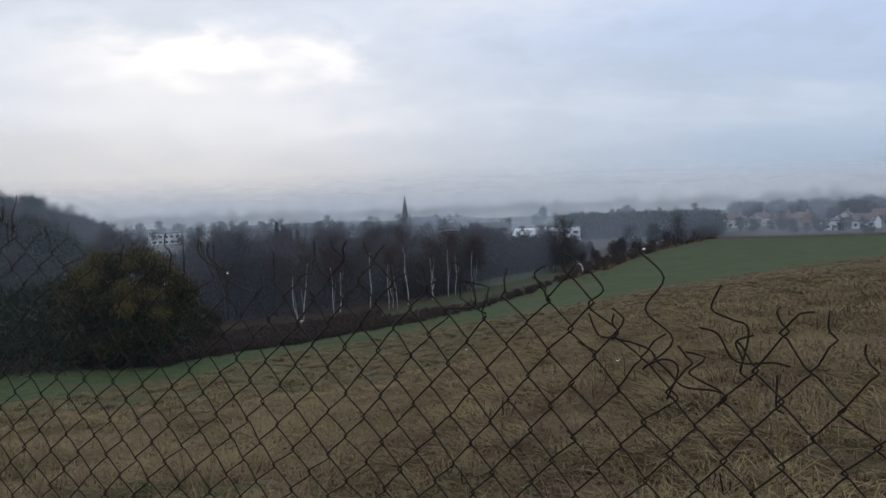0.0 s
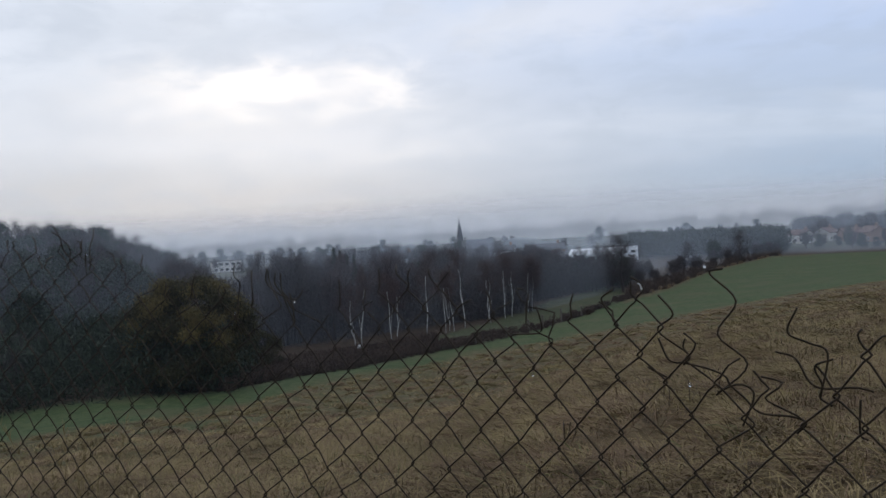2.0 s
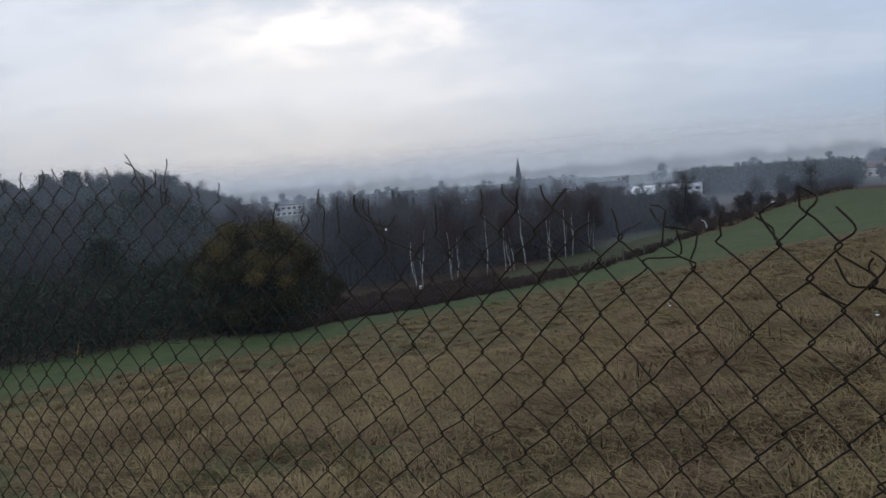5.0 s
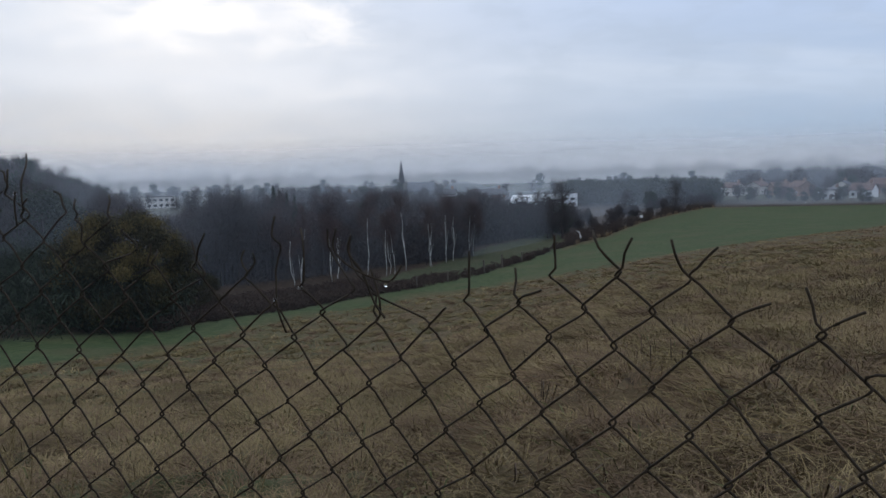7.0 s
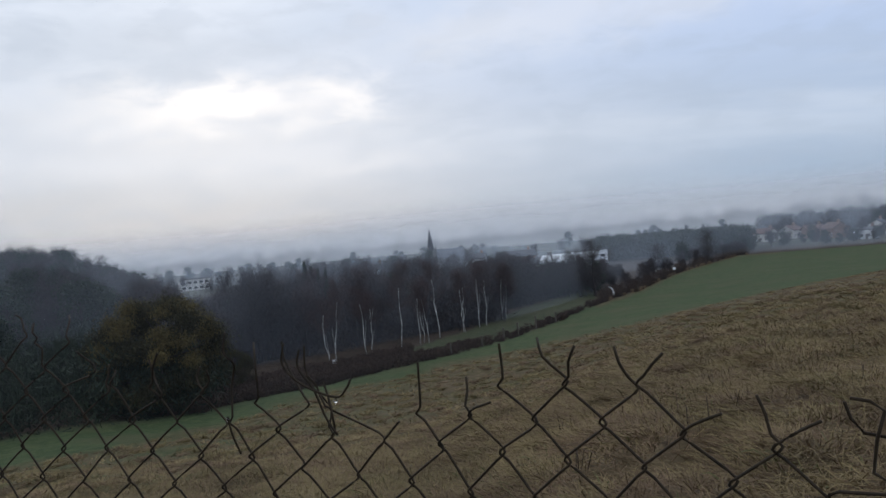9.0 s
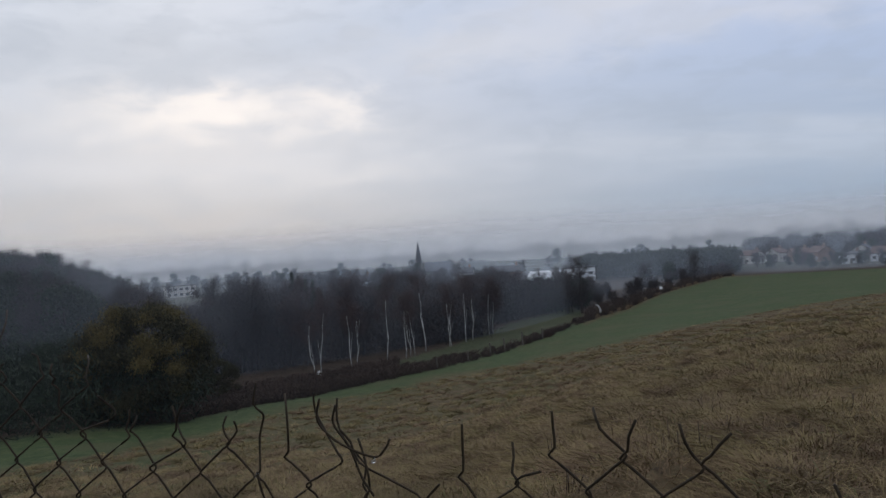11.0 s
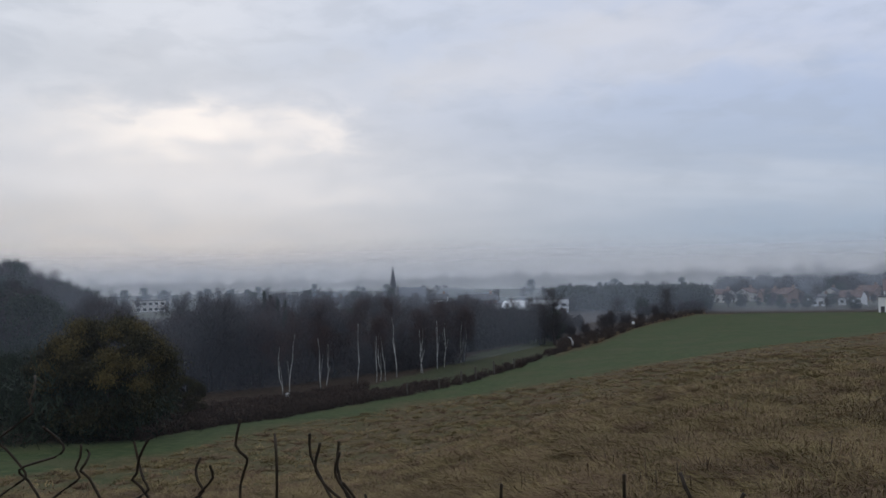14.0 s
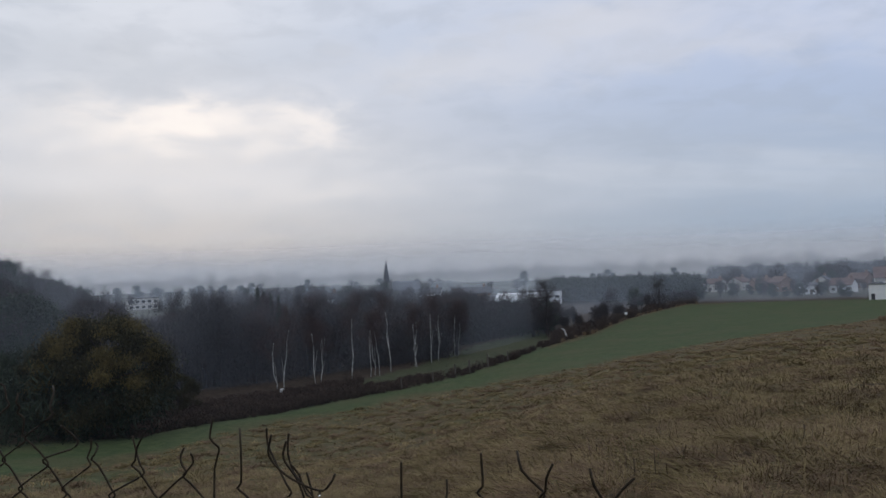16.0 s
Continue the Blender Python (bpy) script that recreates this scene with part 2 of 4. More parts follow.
def mist_material(name, strength, lift, patchy=1.2, col=(0.76, 0.86, 1.0)):
    """A sheet standing in for haze: mostly clear, the rest scatters the sky's light; it thins out upwards."""
    m = bpy.data.materials.new(name)
    m.use_nodes = True
    t = m.node_tree
    t.nodes.clear()
    co = t.nodes.new("ShaderNodeTexCoord")
    sp = t.nodes.new("ShaderNodeSeparateXYZ")
    t.links.new(co.outputs["Object"], sp.inputs[0])
    n = t.nodes.new("ShaderNodeTexNoise")
    n.inputs["Scale"].default_value, n.inputs["Detail"].default_value = 0.022, 4
    t.links.new(co.outputs["Object"], n.inputs["Vector"])

    def m2(op, a, b, clamp=False):
        k = t.nodes.new("ShaderNodeMath")
        k.operation, k.use_clamp = op, clamp
        for i, v in enumerate((a, b)):
            if isinstance(v, (int, float)):
                k.inputs[i].default_value = v
            else:
                t.links.new(v, k.inputs[i])
        return k.outputs[0]

    fade = t.nodes.new("ShaderNodeMapRange")
    fade.interpolation_type = "SMOOTHSTEP"
    t.links.new(sp.outputs[2], fade.inputs[0])
    fade.inputs[1].default_value, fade.inputs[2].default_value = -16.0, lift
    fade.inputs[3].default_value, fade.inputs[4].default_value = 1.0, 0.0
    uneven = m2("ADD", m2("MULTIPLY", n.outputs[0], patchy), 1.0 - patchy / 2)
    alpha = m2("MULTIPLY", m2("MULTIPLY", fade.outputs[0], uneven), strength, True)
    clear, diff, trl = (t.nodes.new("ShaderNodeBsdf" + k) for k in ("Transparent", "Diffuse", "Translucent"))
    diff.inputs[0].default_value = trl.inputs[0].default_value = (*col, 1)
    half, mix = t.nodes.new("ShaderNodeMixShader"), t.nodes.new("ShaderNodeMixShader")
    half.inputs[0].default_value = 0.5
    t.links.new(diff.outputs[0], half.inputs[1])
    t.links.new(trl.outputs[0], half.inputs[2])
    t.links.new(alpha, mix.inputs[0])
    t.links.new(clear.outputs[0], mix.inputs[1])
    t.links.new(half.outputs[0], mix.inputs[2])
    out = t.nodes.new("ShaderNodeOutputMaterial")
    t.links.new(mix.outputs[0], out.inputs[0])
    return m


# ---------------------------------------------------------------- mesh helpers
rng = np.random.default_rng(7)


def mesh_of(name, verts, faces, mat, smooth=False):
    me = bpy.data.meshes.new(name)
    me.from_pydata([tuple(v) for v in verts], [], [tuple(f) for f in faces])
    me.materials.append(mat)
    if smooth:
        me.polygons.foreach_set("use_smooth", [True] * len(me.polygons))
    me.update()
    return me


def put(name, me, parent=None, label=""):
    ob = new(name, me)
    if parent:
        ob.parent = parent
    return tagged(ob, label) if label else ob


def part(name, bm, mat, parent, label=""):
    me = bpy.data.meshes.new(name)
    bm.to_mesh(me)
    bm.free()
    me.materials.append(mat)
    return put(name, me, parent, label)


def box(bm, lo, hi):
    x0, y0, z0 = lo
    x1, y1, z1 = hi
    v = [bm.verts.new(p) for p in ((x0, y0, z0), (x1, y0, z0), (x1, y1, z0), (x0, y1, z0), (x0, y0, z1), (x1, y0, z1), (x1, y1, z1), (x0, y1, z1))]
    for f in ((3, 2, 1, 0), (4, 5, 6, 7), (0, 1, 5, 4), (1, 2, 6, 5), (2, 3, 7, 6), (3, 0, 4, 7)):
        bm.faces.new([v[k] for k in f])


def boxed(*boxes):
    bm = bmesh.new()
    for lo, hi in boxes:
        box(bm, lo, hi)
    return bm


def tube(pts, radii, sides=5):
    """Verts and faces of a tapering tube along pts, closed at the ends."""
    pts = np.asarray(pts, float)
    n = len(pts)
    radii = np.broadcast_to(np.asarray(radii, float), (n,))
    tan = np.gradient(pts, axis=0)
    tan /= np.linalg.norm(tan, axis=1)[:, None] + 1e-12
    ref = np.where(np.abs(tan[:, :1]) < 0.8, np.array([[1.0, 0, 0]]), np.array([[0, 1.0, 0]]))
    a = np.cross(tan, ref)
    a /= np.linalg.norm(a, axis=1)[:, None] + 1e-12
    b = np.cross(tan, a)
    ang = np.linspace(0, 2 * np.pi, sides, endpoint=False)
    ring = a[:, None] * np.cos(ang)[None, :, None] + b[:, None] * np.sin(ang)[None, :, None]
    verts = (pts[:, None] + ring * radii[:, None, None]).reshape(-1, 3)
    faces = [(k * sides + s, k * sides + (s + 1) % sides, (k + 1) * sides + (s + 1) % sides, (k + 1) * sides + s) for k in range(n - 1) for s in range(sides)]
    faces += [tuple(range(sides))[::-1], tuple((n - 1) * sides + s for s in range(sides))]
    return verts, faces


def join(pieces):
    verts, faces, base = [], [], 0
    for v, f in pieces:
        verts.append(np.asarray(v))
        faces += [tuple(i + base for i in q) for q in f]
        base += len(v)
    return np.concatenate(verts), faces


def blades(roots, tips, width):
    """Thin triangles from roots to tips."""
    d = tips - roots
    side = np.cross(d, rng.normal(size=d.shape))
    side /= np.linalg.norm(side, axis=1)[:, None] + 1e-9
    w = np.broadcast_to(np.asarray(width, float).reshape(-1, 1), (len(d), 1)) / 2
    v = np.stack([roots - side * w, roots + side * w, tips], 1).reshape(-1, 3)
    f = np.arange(len(v)).reshape(-1, 3)
    return v, f


def mesh_fast(name, v, f, mat):
    """Triangles in bulk."""
    me = bpy.data.meshes.new(name)
    me.vertices.add(len(v))
    me.vertices.foreach_set("co", np.asarray(v, np.float32).ravel())
    me.loops.add(f.size)
    me.loops.foreach_set("vertex_index", np.asarray(f, np.int32).ravel())
    me.polygons.add(len(f))
    me.polygons.foreach_set("loop_start", np.arange(0, f.size, 3, dtype=np.int32))
    me.materials.append(mat)
    me.update(calc_edges=True)
    me.validate()
    return me


# ---------------------------------------------------------------- the hillside
def bend_radius(az):
    return 42.0 + 62.0 * (np.clip(az + 8.0, 0.0, 68.0) / 32.0) ** 1.6


def height(az, r):
    """The ground's height at az degrees and r metres: a convex slope into a flat valley, a wooded knoll, a plain rising far off."""
    az, r = np.asarray(az, float), np.asarray(r, float)
    front = np.clip(0.25 + 1.1 * np.cos(np.radians(az) * 0.8), 0.0, 1.0)
    front = np.where(np.abs(az) > 75, front * np.clip((180 - np.abs(az)) / 105.0, 0, 1) ** 0.7, front)
    z = -13.0 * front * (1 - np.exp(-(r / bend_radius(az)) ** 1.3))
    knoll = 12.4 * np.exp(-((r - 215.0) / 95.0) ** 2) / (1 + np.exp((az + 27.0) / 1.6)) * np.exp(-(np.clip(-az - 60.0, 0, None) / 30.0) ** 2) * (1 - 0.13 * np.clip((-az - 28.0) / 6.0, 0, 1))
    hump = 1.5 * np.exp(-((r - 122.0) / 26.0) ** 2) / (1 + np.exp((31.5 - az) / 1.1))
    far = 0.0042 * np.clip(r - 400.0, 0, None)
    return z + knoll + hump + far


def lumps(x, y):
    """Tussocks: rounded mounds with hollows between them, on a gently uneven slope."""
    a = noise.noise((x * 0.9, y * 0.9, 9.0))
    b = noise.noise((x * 2.3, y * 2.3, 5.0))
    return 0.20 * noise.noise((x * 0.35, y * 0.35, 3.0)) + 0.27 * (0.35 - abs(a)) + 0.19 * (0.3 - abs(b)) + 0.05 * noise.noise((x * 5.5, y * 5.5, 1.0))


def az_r(x, y):
    r = math.hypot(x, y)
    az = (AHEAD - math.degrees(math.atan2(-x, y)) + 180.0) % 360.0 - 180.0
    return az, r


BROWN_AZ, BROWN_R = (-60, -29, -21, -15, -9, -3, 2.5, 10, 19, 29, 36, 60), (35, 40, 47, 58, 64, 70, 73, 77, 93, 126, 185, 200)
EDGE_AZ, EDGE_R = (-60, -22, -18.5, -12.5, -6, -1.8, 1.7, 5.5, 8.2, 11.5, 13.9, 18.5, 26, 60), (56, 62, 67, 71, 81, 86, 92, 108, 128, 152, 192, 262, 262, 262)
STRIP_AZ, STRIP_R = (-7, -6, -1.6, 2.8, 7, 9), (0, 16, 25, 44, 46, 20)      # depth of the rough strip beyond the edge


def brown_edge(az):
    return np.interp(az, BROWN_AZ, BROWN_R)


def field_edge(az):
    return np.interp(az, EDGE_AZ, EDGE_R)


def ground_z(az, r):
    p = spot(az, r)
    k = float(np.clip((r - 1.5) / 3.0, 0, 1)) * float(np.clip((150 - r) / 80.0, 0, 1)) * (1.0 if r < brown_edge(az) else 0.35)
    return float(height(az, r)) + k * lumps(p.x, p.y)


def build_ground():
    azs = np.concatenate([np.arange(-180, -50, 6.0), np.arange(-50, 50, 0.4), np.arange(50, 180, 6.0)])
    rs = np.concatenate([np.geomspace(0.8, 60, 270), np.geomspace(61.5, 400, 70), np.geomspace(420, 4700, 26)])
    verts, cover = [(0.0, 0.0, 0.0)], [(0.0, 0.0, 0.0)]
    for r in rs:
        for az in azs:
            p = spot(az, r)
            verts.append((p.x, p.y, ground_z(az, r)))
            wob = 5.0 * noise.noise((p.x * 0.09, p.y * 0.09, 2.0)) + 2.5 * noise.noise((p.x * 0.3, p.y * 0.3, 2.0))
            green = float(np.clip((r + wob - brown_edge(az)) / 7.0, 0, 1)) if abs(az) < 70 else 0.0
            lush = float(np.clip((-az - 2) / 22.0, 0, 1)) * float(np.clip(0.5 + 1.6 * noise.noise((p.x * 0.2, p.y * 0.2, 7.0)), 0, 1)) if abs(az) < 70 else 0.0
            green = max(green, 0.75 * lush)
            if 8 < az < 21 and r > field_edge(az) - 6:
                green = min(green, 0.25)
            wood = float(np.clip((r + wob * 0.3 - field_edge(az)) / 3.0, 0, 1)) if abs(az) < 70 else 0.0
            if -6.5 < az < 8.8 and field_edge(az) + 3 < r < field_edge(az) + np.interp(az, STRIP_AZ, STRIP_R):
                wood = 0.38
            cover.append((green, wood, float(np.clip((r - 270) / 60.0, 0, 1))))
    n = len(azs)
    faces = [(0, 1 + (k + 1) % n, 1 + k) for k in range(n)]
    for i in range(len(rs) - 1):
        a, b = 1 + i * n, 1 + (i + 1) * n
        faces += [(a + k, a + (k + 1) % n, b + (k + 1) % n, b + k) for k in range(n)]
    me = mesh_of("ground", verts, faces, ground_material(), True)
    attr = me.color_attributes.new("cover", "FLOAT_COLOR", "POINT")
    attr.data.foreach_set("color", np.c_[np.array(cover, np.float32), np.ones(len(cover), np.float32)].ravel())
    return tagged(put("ground", me), "sloping hillside of rough brown grass and green turf above a valley", "ground", kind="structure")


build_ground()


# ---------------------------------------------------------------- upright sheets standing in for the haze over the valley
def haze_sheet(r, strength, lift, follow=None, span=80):
    azs = np.arange(-span, span + 0.1, 2)
    v, f = [], []
    for az in azs:
        q = float(field_edge(az) + follow * (1 - 0.72 * np.clip((az - 11) / 8, 0, 1))) if follow else r * (1 + 0.05 * math.sin(az * 0.13 + r))
        for z in (-26.0, -10.0, 5.0, 25.0, lift + 5):
            p = spot(az, q)
            v.append((p.x, p.y, z))
    for i in range(len(azs) - 1):
        f += [(i * 5 + k, (i + 1) * 5 + k, (i + 1) * 5 + k + 1, i * 5 + k + 1) for k in range(4)]
    tagged(put("haze_sheet", mesh_of("haze_sheet", v, f, mist_material("valley_haze_sheet", strength, lift, 1.2 if lift < 50 else 0.25, (0.76, 0.86, 1.0) if r < 500 else (0.98, 0.96, 0.96)))), "upright see-through sheet standing in for the valley's grey mist", "mist", kind="structure")


# this faint nearest sheet is added to lift the blacks, as glare does
haze_sheet(60, 0.018, 24, follow=-1.5)
haze_sheet(100, 0.10, 24, follow=30)
haze_sheet(150, 0.17, 26, follow=78)
for r_, s_, l_ in ((375, 0.28, 30), (720, 0.6, 42), (1500, 1.2, 78)):
    haze_sheet(r_, s_, l_)


# ---------------------------------------------------------------- trees
def bare_tree_meshes(seed, h, spread, twigs, limb_n=11, first=0.28, bark=M_BARK, twig_mat=M_TWIG, trunk_r=0.022, twig_w=0.045, lean=0.06):
    """Trunk with limbs, and a crown of fine twigs, of a leafless tree at the origin."""
    g = np.random.default_rng(seed)
    zs = np.linspace(0, 1, 8)
    sway = np.cumsum(g.normal(0, lean * 0.35, (8, 2)), 0) * h * 0.25
    trunk = np.c_[sway - sway[0], zs * h * 0.86]
    trunk[0, 2] = -0.6
    pieces = [tube(trunk, h * trunk_r * (1 - 0.85 * zs) + 0.015, 6)]
    spines = [trunk[4:]]
    for k in range(limb_n):
        u = first + (0.9 - first) * (k + g.random()) / limb_n
        root = np.array([np.interp(u, zs, trunk[:, c]) for c in range(3)])
        a = k * 2.4 + g.random()
        length = spread * (1.15 - 0.75 * u) * g.uniform(0.7, 1.15)
        out = np.array([math.cos(a), math.sin(a), 0.0])
        q = np.linspace(0, 1, 5)[:, None]
        limb = root + out * length * q + np.array([0, 0, 1.0]) * length * (0.45 * q + 0.5 * q * q) + g.normal(0, 0.05, (5, 3)) * length * q
        pieces.append(tube(limb, h * trunk_r * 0.38 * (1 - 0.85 * q[:, 0]) + 0.01, 4))
        spines.append(limb)
        for _ in range(3):
            s0 = limb[g.integers(1, 4)]
            d = g.normal(0, 0.6, 3) + out * 0.6 + np.array([0, 0, 0.8])
            sub = s0 + d / np.linalg.norm(d) * length * 0.5 * q + g.normal(0, 0.03, (5, 3)) * length * q
            pieces.append(tube(sub, h * trunk_r * 0.17 * (1 - 0.8 * q[:, 0]) + 0.006, 3))
            spines.append(sub)
    pts = np.concatenate([np.stack([np.interp(np.linspace(0.15, 1, 24), np.linspace(0, 1, len(s)), s[:, c]) for c in range(3)], 1) for s in spines])
    roots = pts[g.integers(0, len(pts), twigs)] + g.normal(0, 0.12 * spread, (twigs, 3))
    d = g.normal(0, 1, (twigs, 3)) + np.array([0, 0, 0.9])
    d += 0.5 * (roots - np.array([0, 0, h * 0.5])) / (spread + 1)
    d /= np.linalg.norm(d, axis=1)[:, None]
    tips = roots + d * g.uniform(0.35, 1.25, (twigs, 1)) * h / 12
    v, f = blades(roots, tips, g.uniform(0.5, 1.2, twigs) * twig_w * h / 12)
    if bark is M_BIRCH:
        stem = tube(trunk[:6], (h * trunk_r * (1 - 0.85 * zs) + 0.015)[:6], 7)
        extra = []
        for q in range(seed % 3 + (seed % 2)):
            root, wide = trunk[q + 1], (0.35 + 0.3 * g.random()) * (1 if q % 2 else -1)
            up = h * g.uniform(0.2, 0.34)
            extra.append(tube(np.array([root, root + (wide * 0.45, 0.1, up * 0.45), root + (wide, 0.2, up)]), (h * trunk_r * 0.6, h * trunk_r * 0.42, 0.015), 6))
        sv, sf = join([stem] + extra)
        uv, uf = join([tube(trunk[5:], (h * trunk_r * (1 - 0.85 * zs) + 0.012)[5:], 5)] + pieces[1:])
        return mesh_of("trunk", sv, sf, bark, True), mesh_fast("crown", v, f, twig_mat), mesh_of("limbs", uv, uf, M_TWIG_RED, True)
    tv, tf = join(pieces)
    return mesh_of("trunk", tv, tf, bark, True), mesh_fast("crown", v, f, twig_mat)


def leafy_meshes(seed, h, spread, clumps, per, leaf, mat, droop=0.2, low=0.15, bark=M_BARK, cone=False, tight=0.20, shell=0.45):
    """An evergreen or leaf-bearing tree: a trunk with limbs and clumps of small leaves, gaps between them."""
    g = np.random.default_rng(seed)
    zs = np.linspace(0, 1, 6)
    trunk = np.c_[g.normal(0, 0.02 * h, (6, 2)), zs * h * 0.9]
    trunk[0] = (0, 0, -0.6)
    pieces = [tube(trunk, h * 0.025 * (1 - 0.85 * zs) + 0.02, 6)]
    centres = []
    for k in range(clumps):
        u = low + (1 - low) * g.random() ** 0.9
        wide = 1.3 * (1.0 - u) if cone else math.sqrt(max(0.0, 1 - ((u - 0.45) / 0.58) ** 2))
        a, q = g.random() * 6.283, g.random() ** shell
        c = np.array([math.cos(a) * spread * wide * q, math.sin(a) * spread * wide * q, u * h])
        centres.append(c)
        if k % 4 == 0:
            base = np.array([0, 0, max(0.5, c[2] * 0.75)])
            pieces.append(tube(np.array([base, (base + c) / 2 + g.normal(0, 0.1, 3), c]), (h * 0.008, h * 0.005, 0.01), 4))
    rc = spread * (tight if not cone else 0.24)
    roots = np.concatenate([c + g.normal(0, rc, (per, 3)) * (1, 1, 0.75) * ((1.25 - c[2] / h) if cone else 1.0) for c in centres])
    d = g.normal(0, 1, roots.shape) + np.array([0, 0, -droop * 3])
    d /= np.linalg.norm(d, axis=1)[:, None]
    tips = roots + d * leaf * g.uniform(0.6, 1.5, (len(roots), 1))
    v, f = blades(roots, tips, g.uniform(0.4, 0.8, len(roots)) * leaf)
    tv, tf = join(pieces)
    return mesh_of("trunk", tv, tf, bark, True), mesh_fast("crown", v, f, mat)


def tree(name, meshes, az, r, size, label, category="tree", group="", sink=0.15, dz=0.0, crown_label=""):
    p = spot(az, r)
    e = new(name)
    e.matrix_basis = Matrix.LocRotScale((p.x, p.y, ground_z(az, r) - sink + dz), Euler((0, 0, rng.random() * 6.28)), Vector((size, size, size * rng.uniform(0.92, 1.1))))
    put("trunk", meshes[0], e)
    put("crown", meshes[1], e, crown_label)
    if len(meshes) > 2:
        put("limbs", meshes[2], e, "dark upper limbs")
    return tagged(e, label, category, group)


BARE = [bare_tree_meshes(10 + k, 12, 4.0 + 0.4 * (k % 3), 5200, first=0.2 + 0.05 * (k % 3)) for k in range(5)]
BARE_RED = [bare_tree_meshes(30 + k, 12, 3.2, 4800, twig_mat=M_TWIG_RED, first=0.3, limb_n=13) for k in range(3)]
EVER = [leafy_meshes(50 + k, 12, 3.6, 60, 90, 0.42, M_EVER) for k in range(3)]
CYPRESS = [leafy_meshes(60 + k, 12, 0.85, 80, 90, 0.20, M_EVER, cone=True, low=0.05) for k in range(2)]
SHRUB = [leafy_meshes(70 + k, 3, 1.7, 34, 60, 0.26, M_SCRUB, low=0.05, droop=-0.2) for k in range(3)]

M_BRACKEN = material("dead_bracken", (0.13, 0.092, 0.060), (0.23, 0.165, 0.105), 0.3, 0.95, island=0.3)
BRACKEN = [leafy_meshes(75 + k, 3, 2.4, 40, 60, 0.30, M_BRACKEN, low=0.02, droop=-0.2) for k in range(2)]

# the wood on the knoll and down its flank
for k in range(250):
    az = -50 + 24.8 * rng.random()
    r = 64 + 170 * rng.random() ** 0.85
    if az > -30 and r < 80:
        continue
    kind = rng.random()
    low = 0.5 if r < float(field_edge(az)) + 30 else 1.0
    if kind < 0.5:
        tree("bare_tree", BARE[k % 5], az, r, low * rng.uniform(0.75, 1.0), "leafless winter tree in the dark hillside wood", group="hillside wood")
    else:
        tree("evergreen_tree", EVER[k % 3], az, r, low * rng.uniform(0.62, 0.92), "dark evergreen tree in the misty hillside wood", group="hillside wood")

# the belt of bare trees behind the birches, thinning towards the town
for k in range(170):
    az = -25 + 27 * rng.random()
    r = field_edge(az) + 31 + 88 * rng.random() ** 1.1
    kind = rng.random()
    size = rng.uniform(0.76, 1.02) * (1.0 if az < -4 else 0.88) * (0.62 if -22.8 < az < -20.0 else 1.0)
    if kind < 0.55:
        tree("bare_tree", BARE[k % 5], az, r, size, "leafless purple-brown winter tree in the valley belt", group="valley belt trees")
    elif kind < 0.82:
        tree("bare_birch", BARE_RED[k % 3], az, r, size, "leafless reddish-twigged tree in the valley belt", group="valley belt trees")
    else:
        tree("evergreen_tree", EVER[k % 3], az, r, size * 0.7, "dark ivy-clad evergreen tree in the valley belt", group="valley belt trees")

# undergrowth filling the belt and the wood
def thicket(az0, az1, near, deep, count, h, seed, label, mat, gaps=False):
    g = np.random.default_rng(seed)
    roots, tips = [], []
    for _ in range(count):
        az = g.uniform(az0, az1)
        if gaps and noise.noise((az * 1.7, seed * 1.0, 0.0)) < g.uniform(-0.25, 0.35):
            continue
        r = float(field_edge(az)) + near + deep * g.random()
        p = np.array(spot(az, r, float(height(az, r))))
        hh = h * g.uniform(0.5, 1.1)
        n = 110
        c = p + np.c_[g.normal(0, hh * 0.30, (n, 2)), hh * g.random(n) ** 1.2]
        d = g.normal(0, 1, (n, 3)) + (0, 0, 1.2)
        d /= np.linalg.norm(d, axis=1)[:, None]
        roots.append(c)
        tips.append(c + d * hh * g.uniform(0.12, 0.3, (n, 1)))
    roots, tips = np.concatenate(roots), np.concatenate(tips)
    v, f = blades(roots, tips, g.uniform(0.05, 0.14, len(roots)))
    tagged(put("undergrowth", mesh_fast("undergrowth", v, f, mat)), label, "undergrowth", kind="stuff")


thicket(-26, -1.0, 31, 55, 900, 7.0, 11, "dense bare undergrowth among the belt trees", M_TWIG)
# the near-black leaf colour stands in for deep shade inside the wood
thicket(-50, -21, 0.5, 120, 1300, 5.5, 12, "undergrowth of the hillside wood, coloured near-black green for its shade", M_EVER)
thicket(-6.0, 0.5, 30, 24, 360, 5.0, 16, "bare thicket behind the birches", M_TWIG)
thicket(0.5, 9.5, 47, 22, 420, 3.4, 13, "bare thicket behind the strip of rough field", M_TWIG)
for k in range(40):
    az = 0.5 + 8.5 * (k + rng.random()) / 40
    r = float(field_edge(az)) + 47 + 16 * rng.random()
    if k % 5 == 0:
        tree("evergreen_tree", EVER[k % 3], az, r, rng.uniform(0.35, 0.5), "dark evergreen tree behind the strip of rough field", group="strip trees")
    else:
        tree("young_tree", (BARE_RED if k % 3 == 0 else BARE)[k % 3], az, r, rng.uniform(0.38, 0.62), "leafless young tree behind the strip of rough field", group="strip trees")
thicket(-22, -6.0, 0.5, 16, 900, 0.85, 14, "tangled brown brambles in front of the wood", M_SCRUB)
thicket(8.5, 19.0, 2.0, 16, 700, 1.8, 15, "low bare scrub along the field corner", M_SCRUB, True)
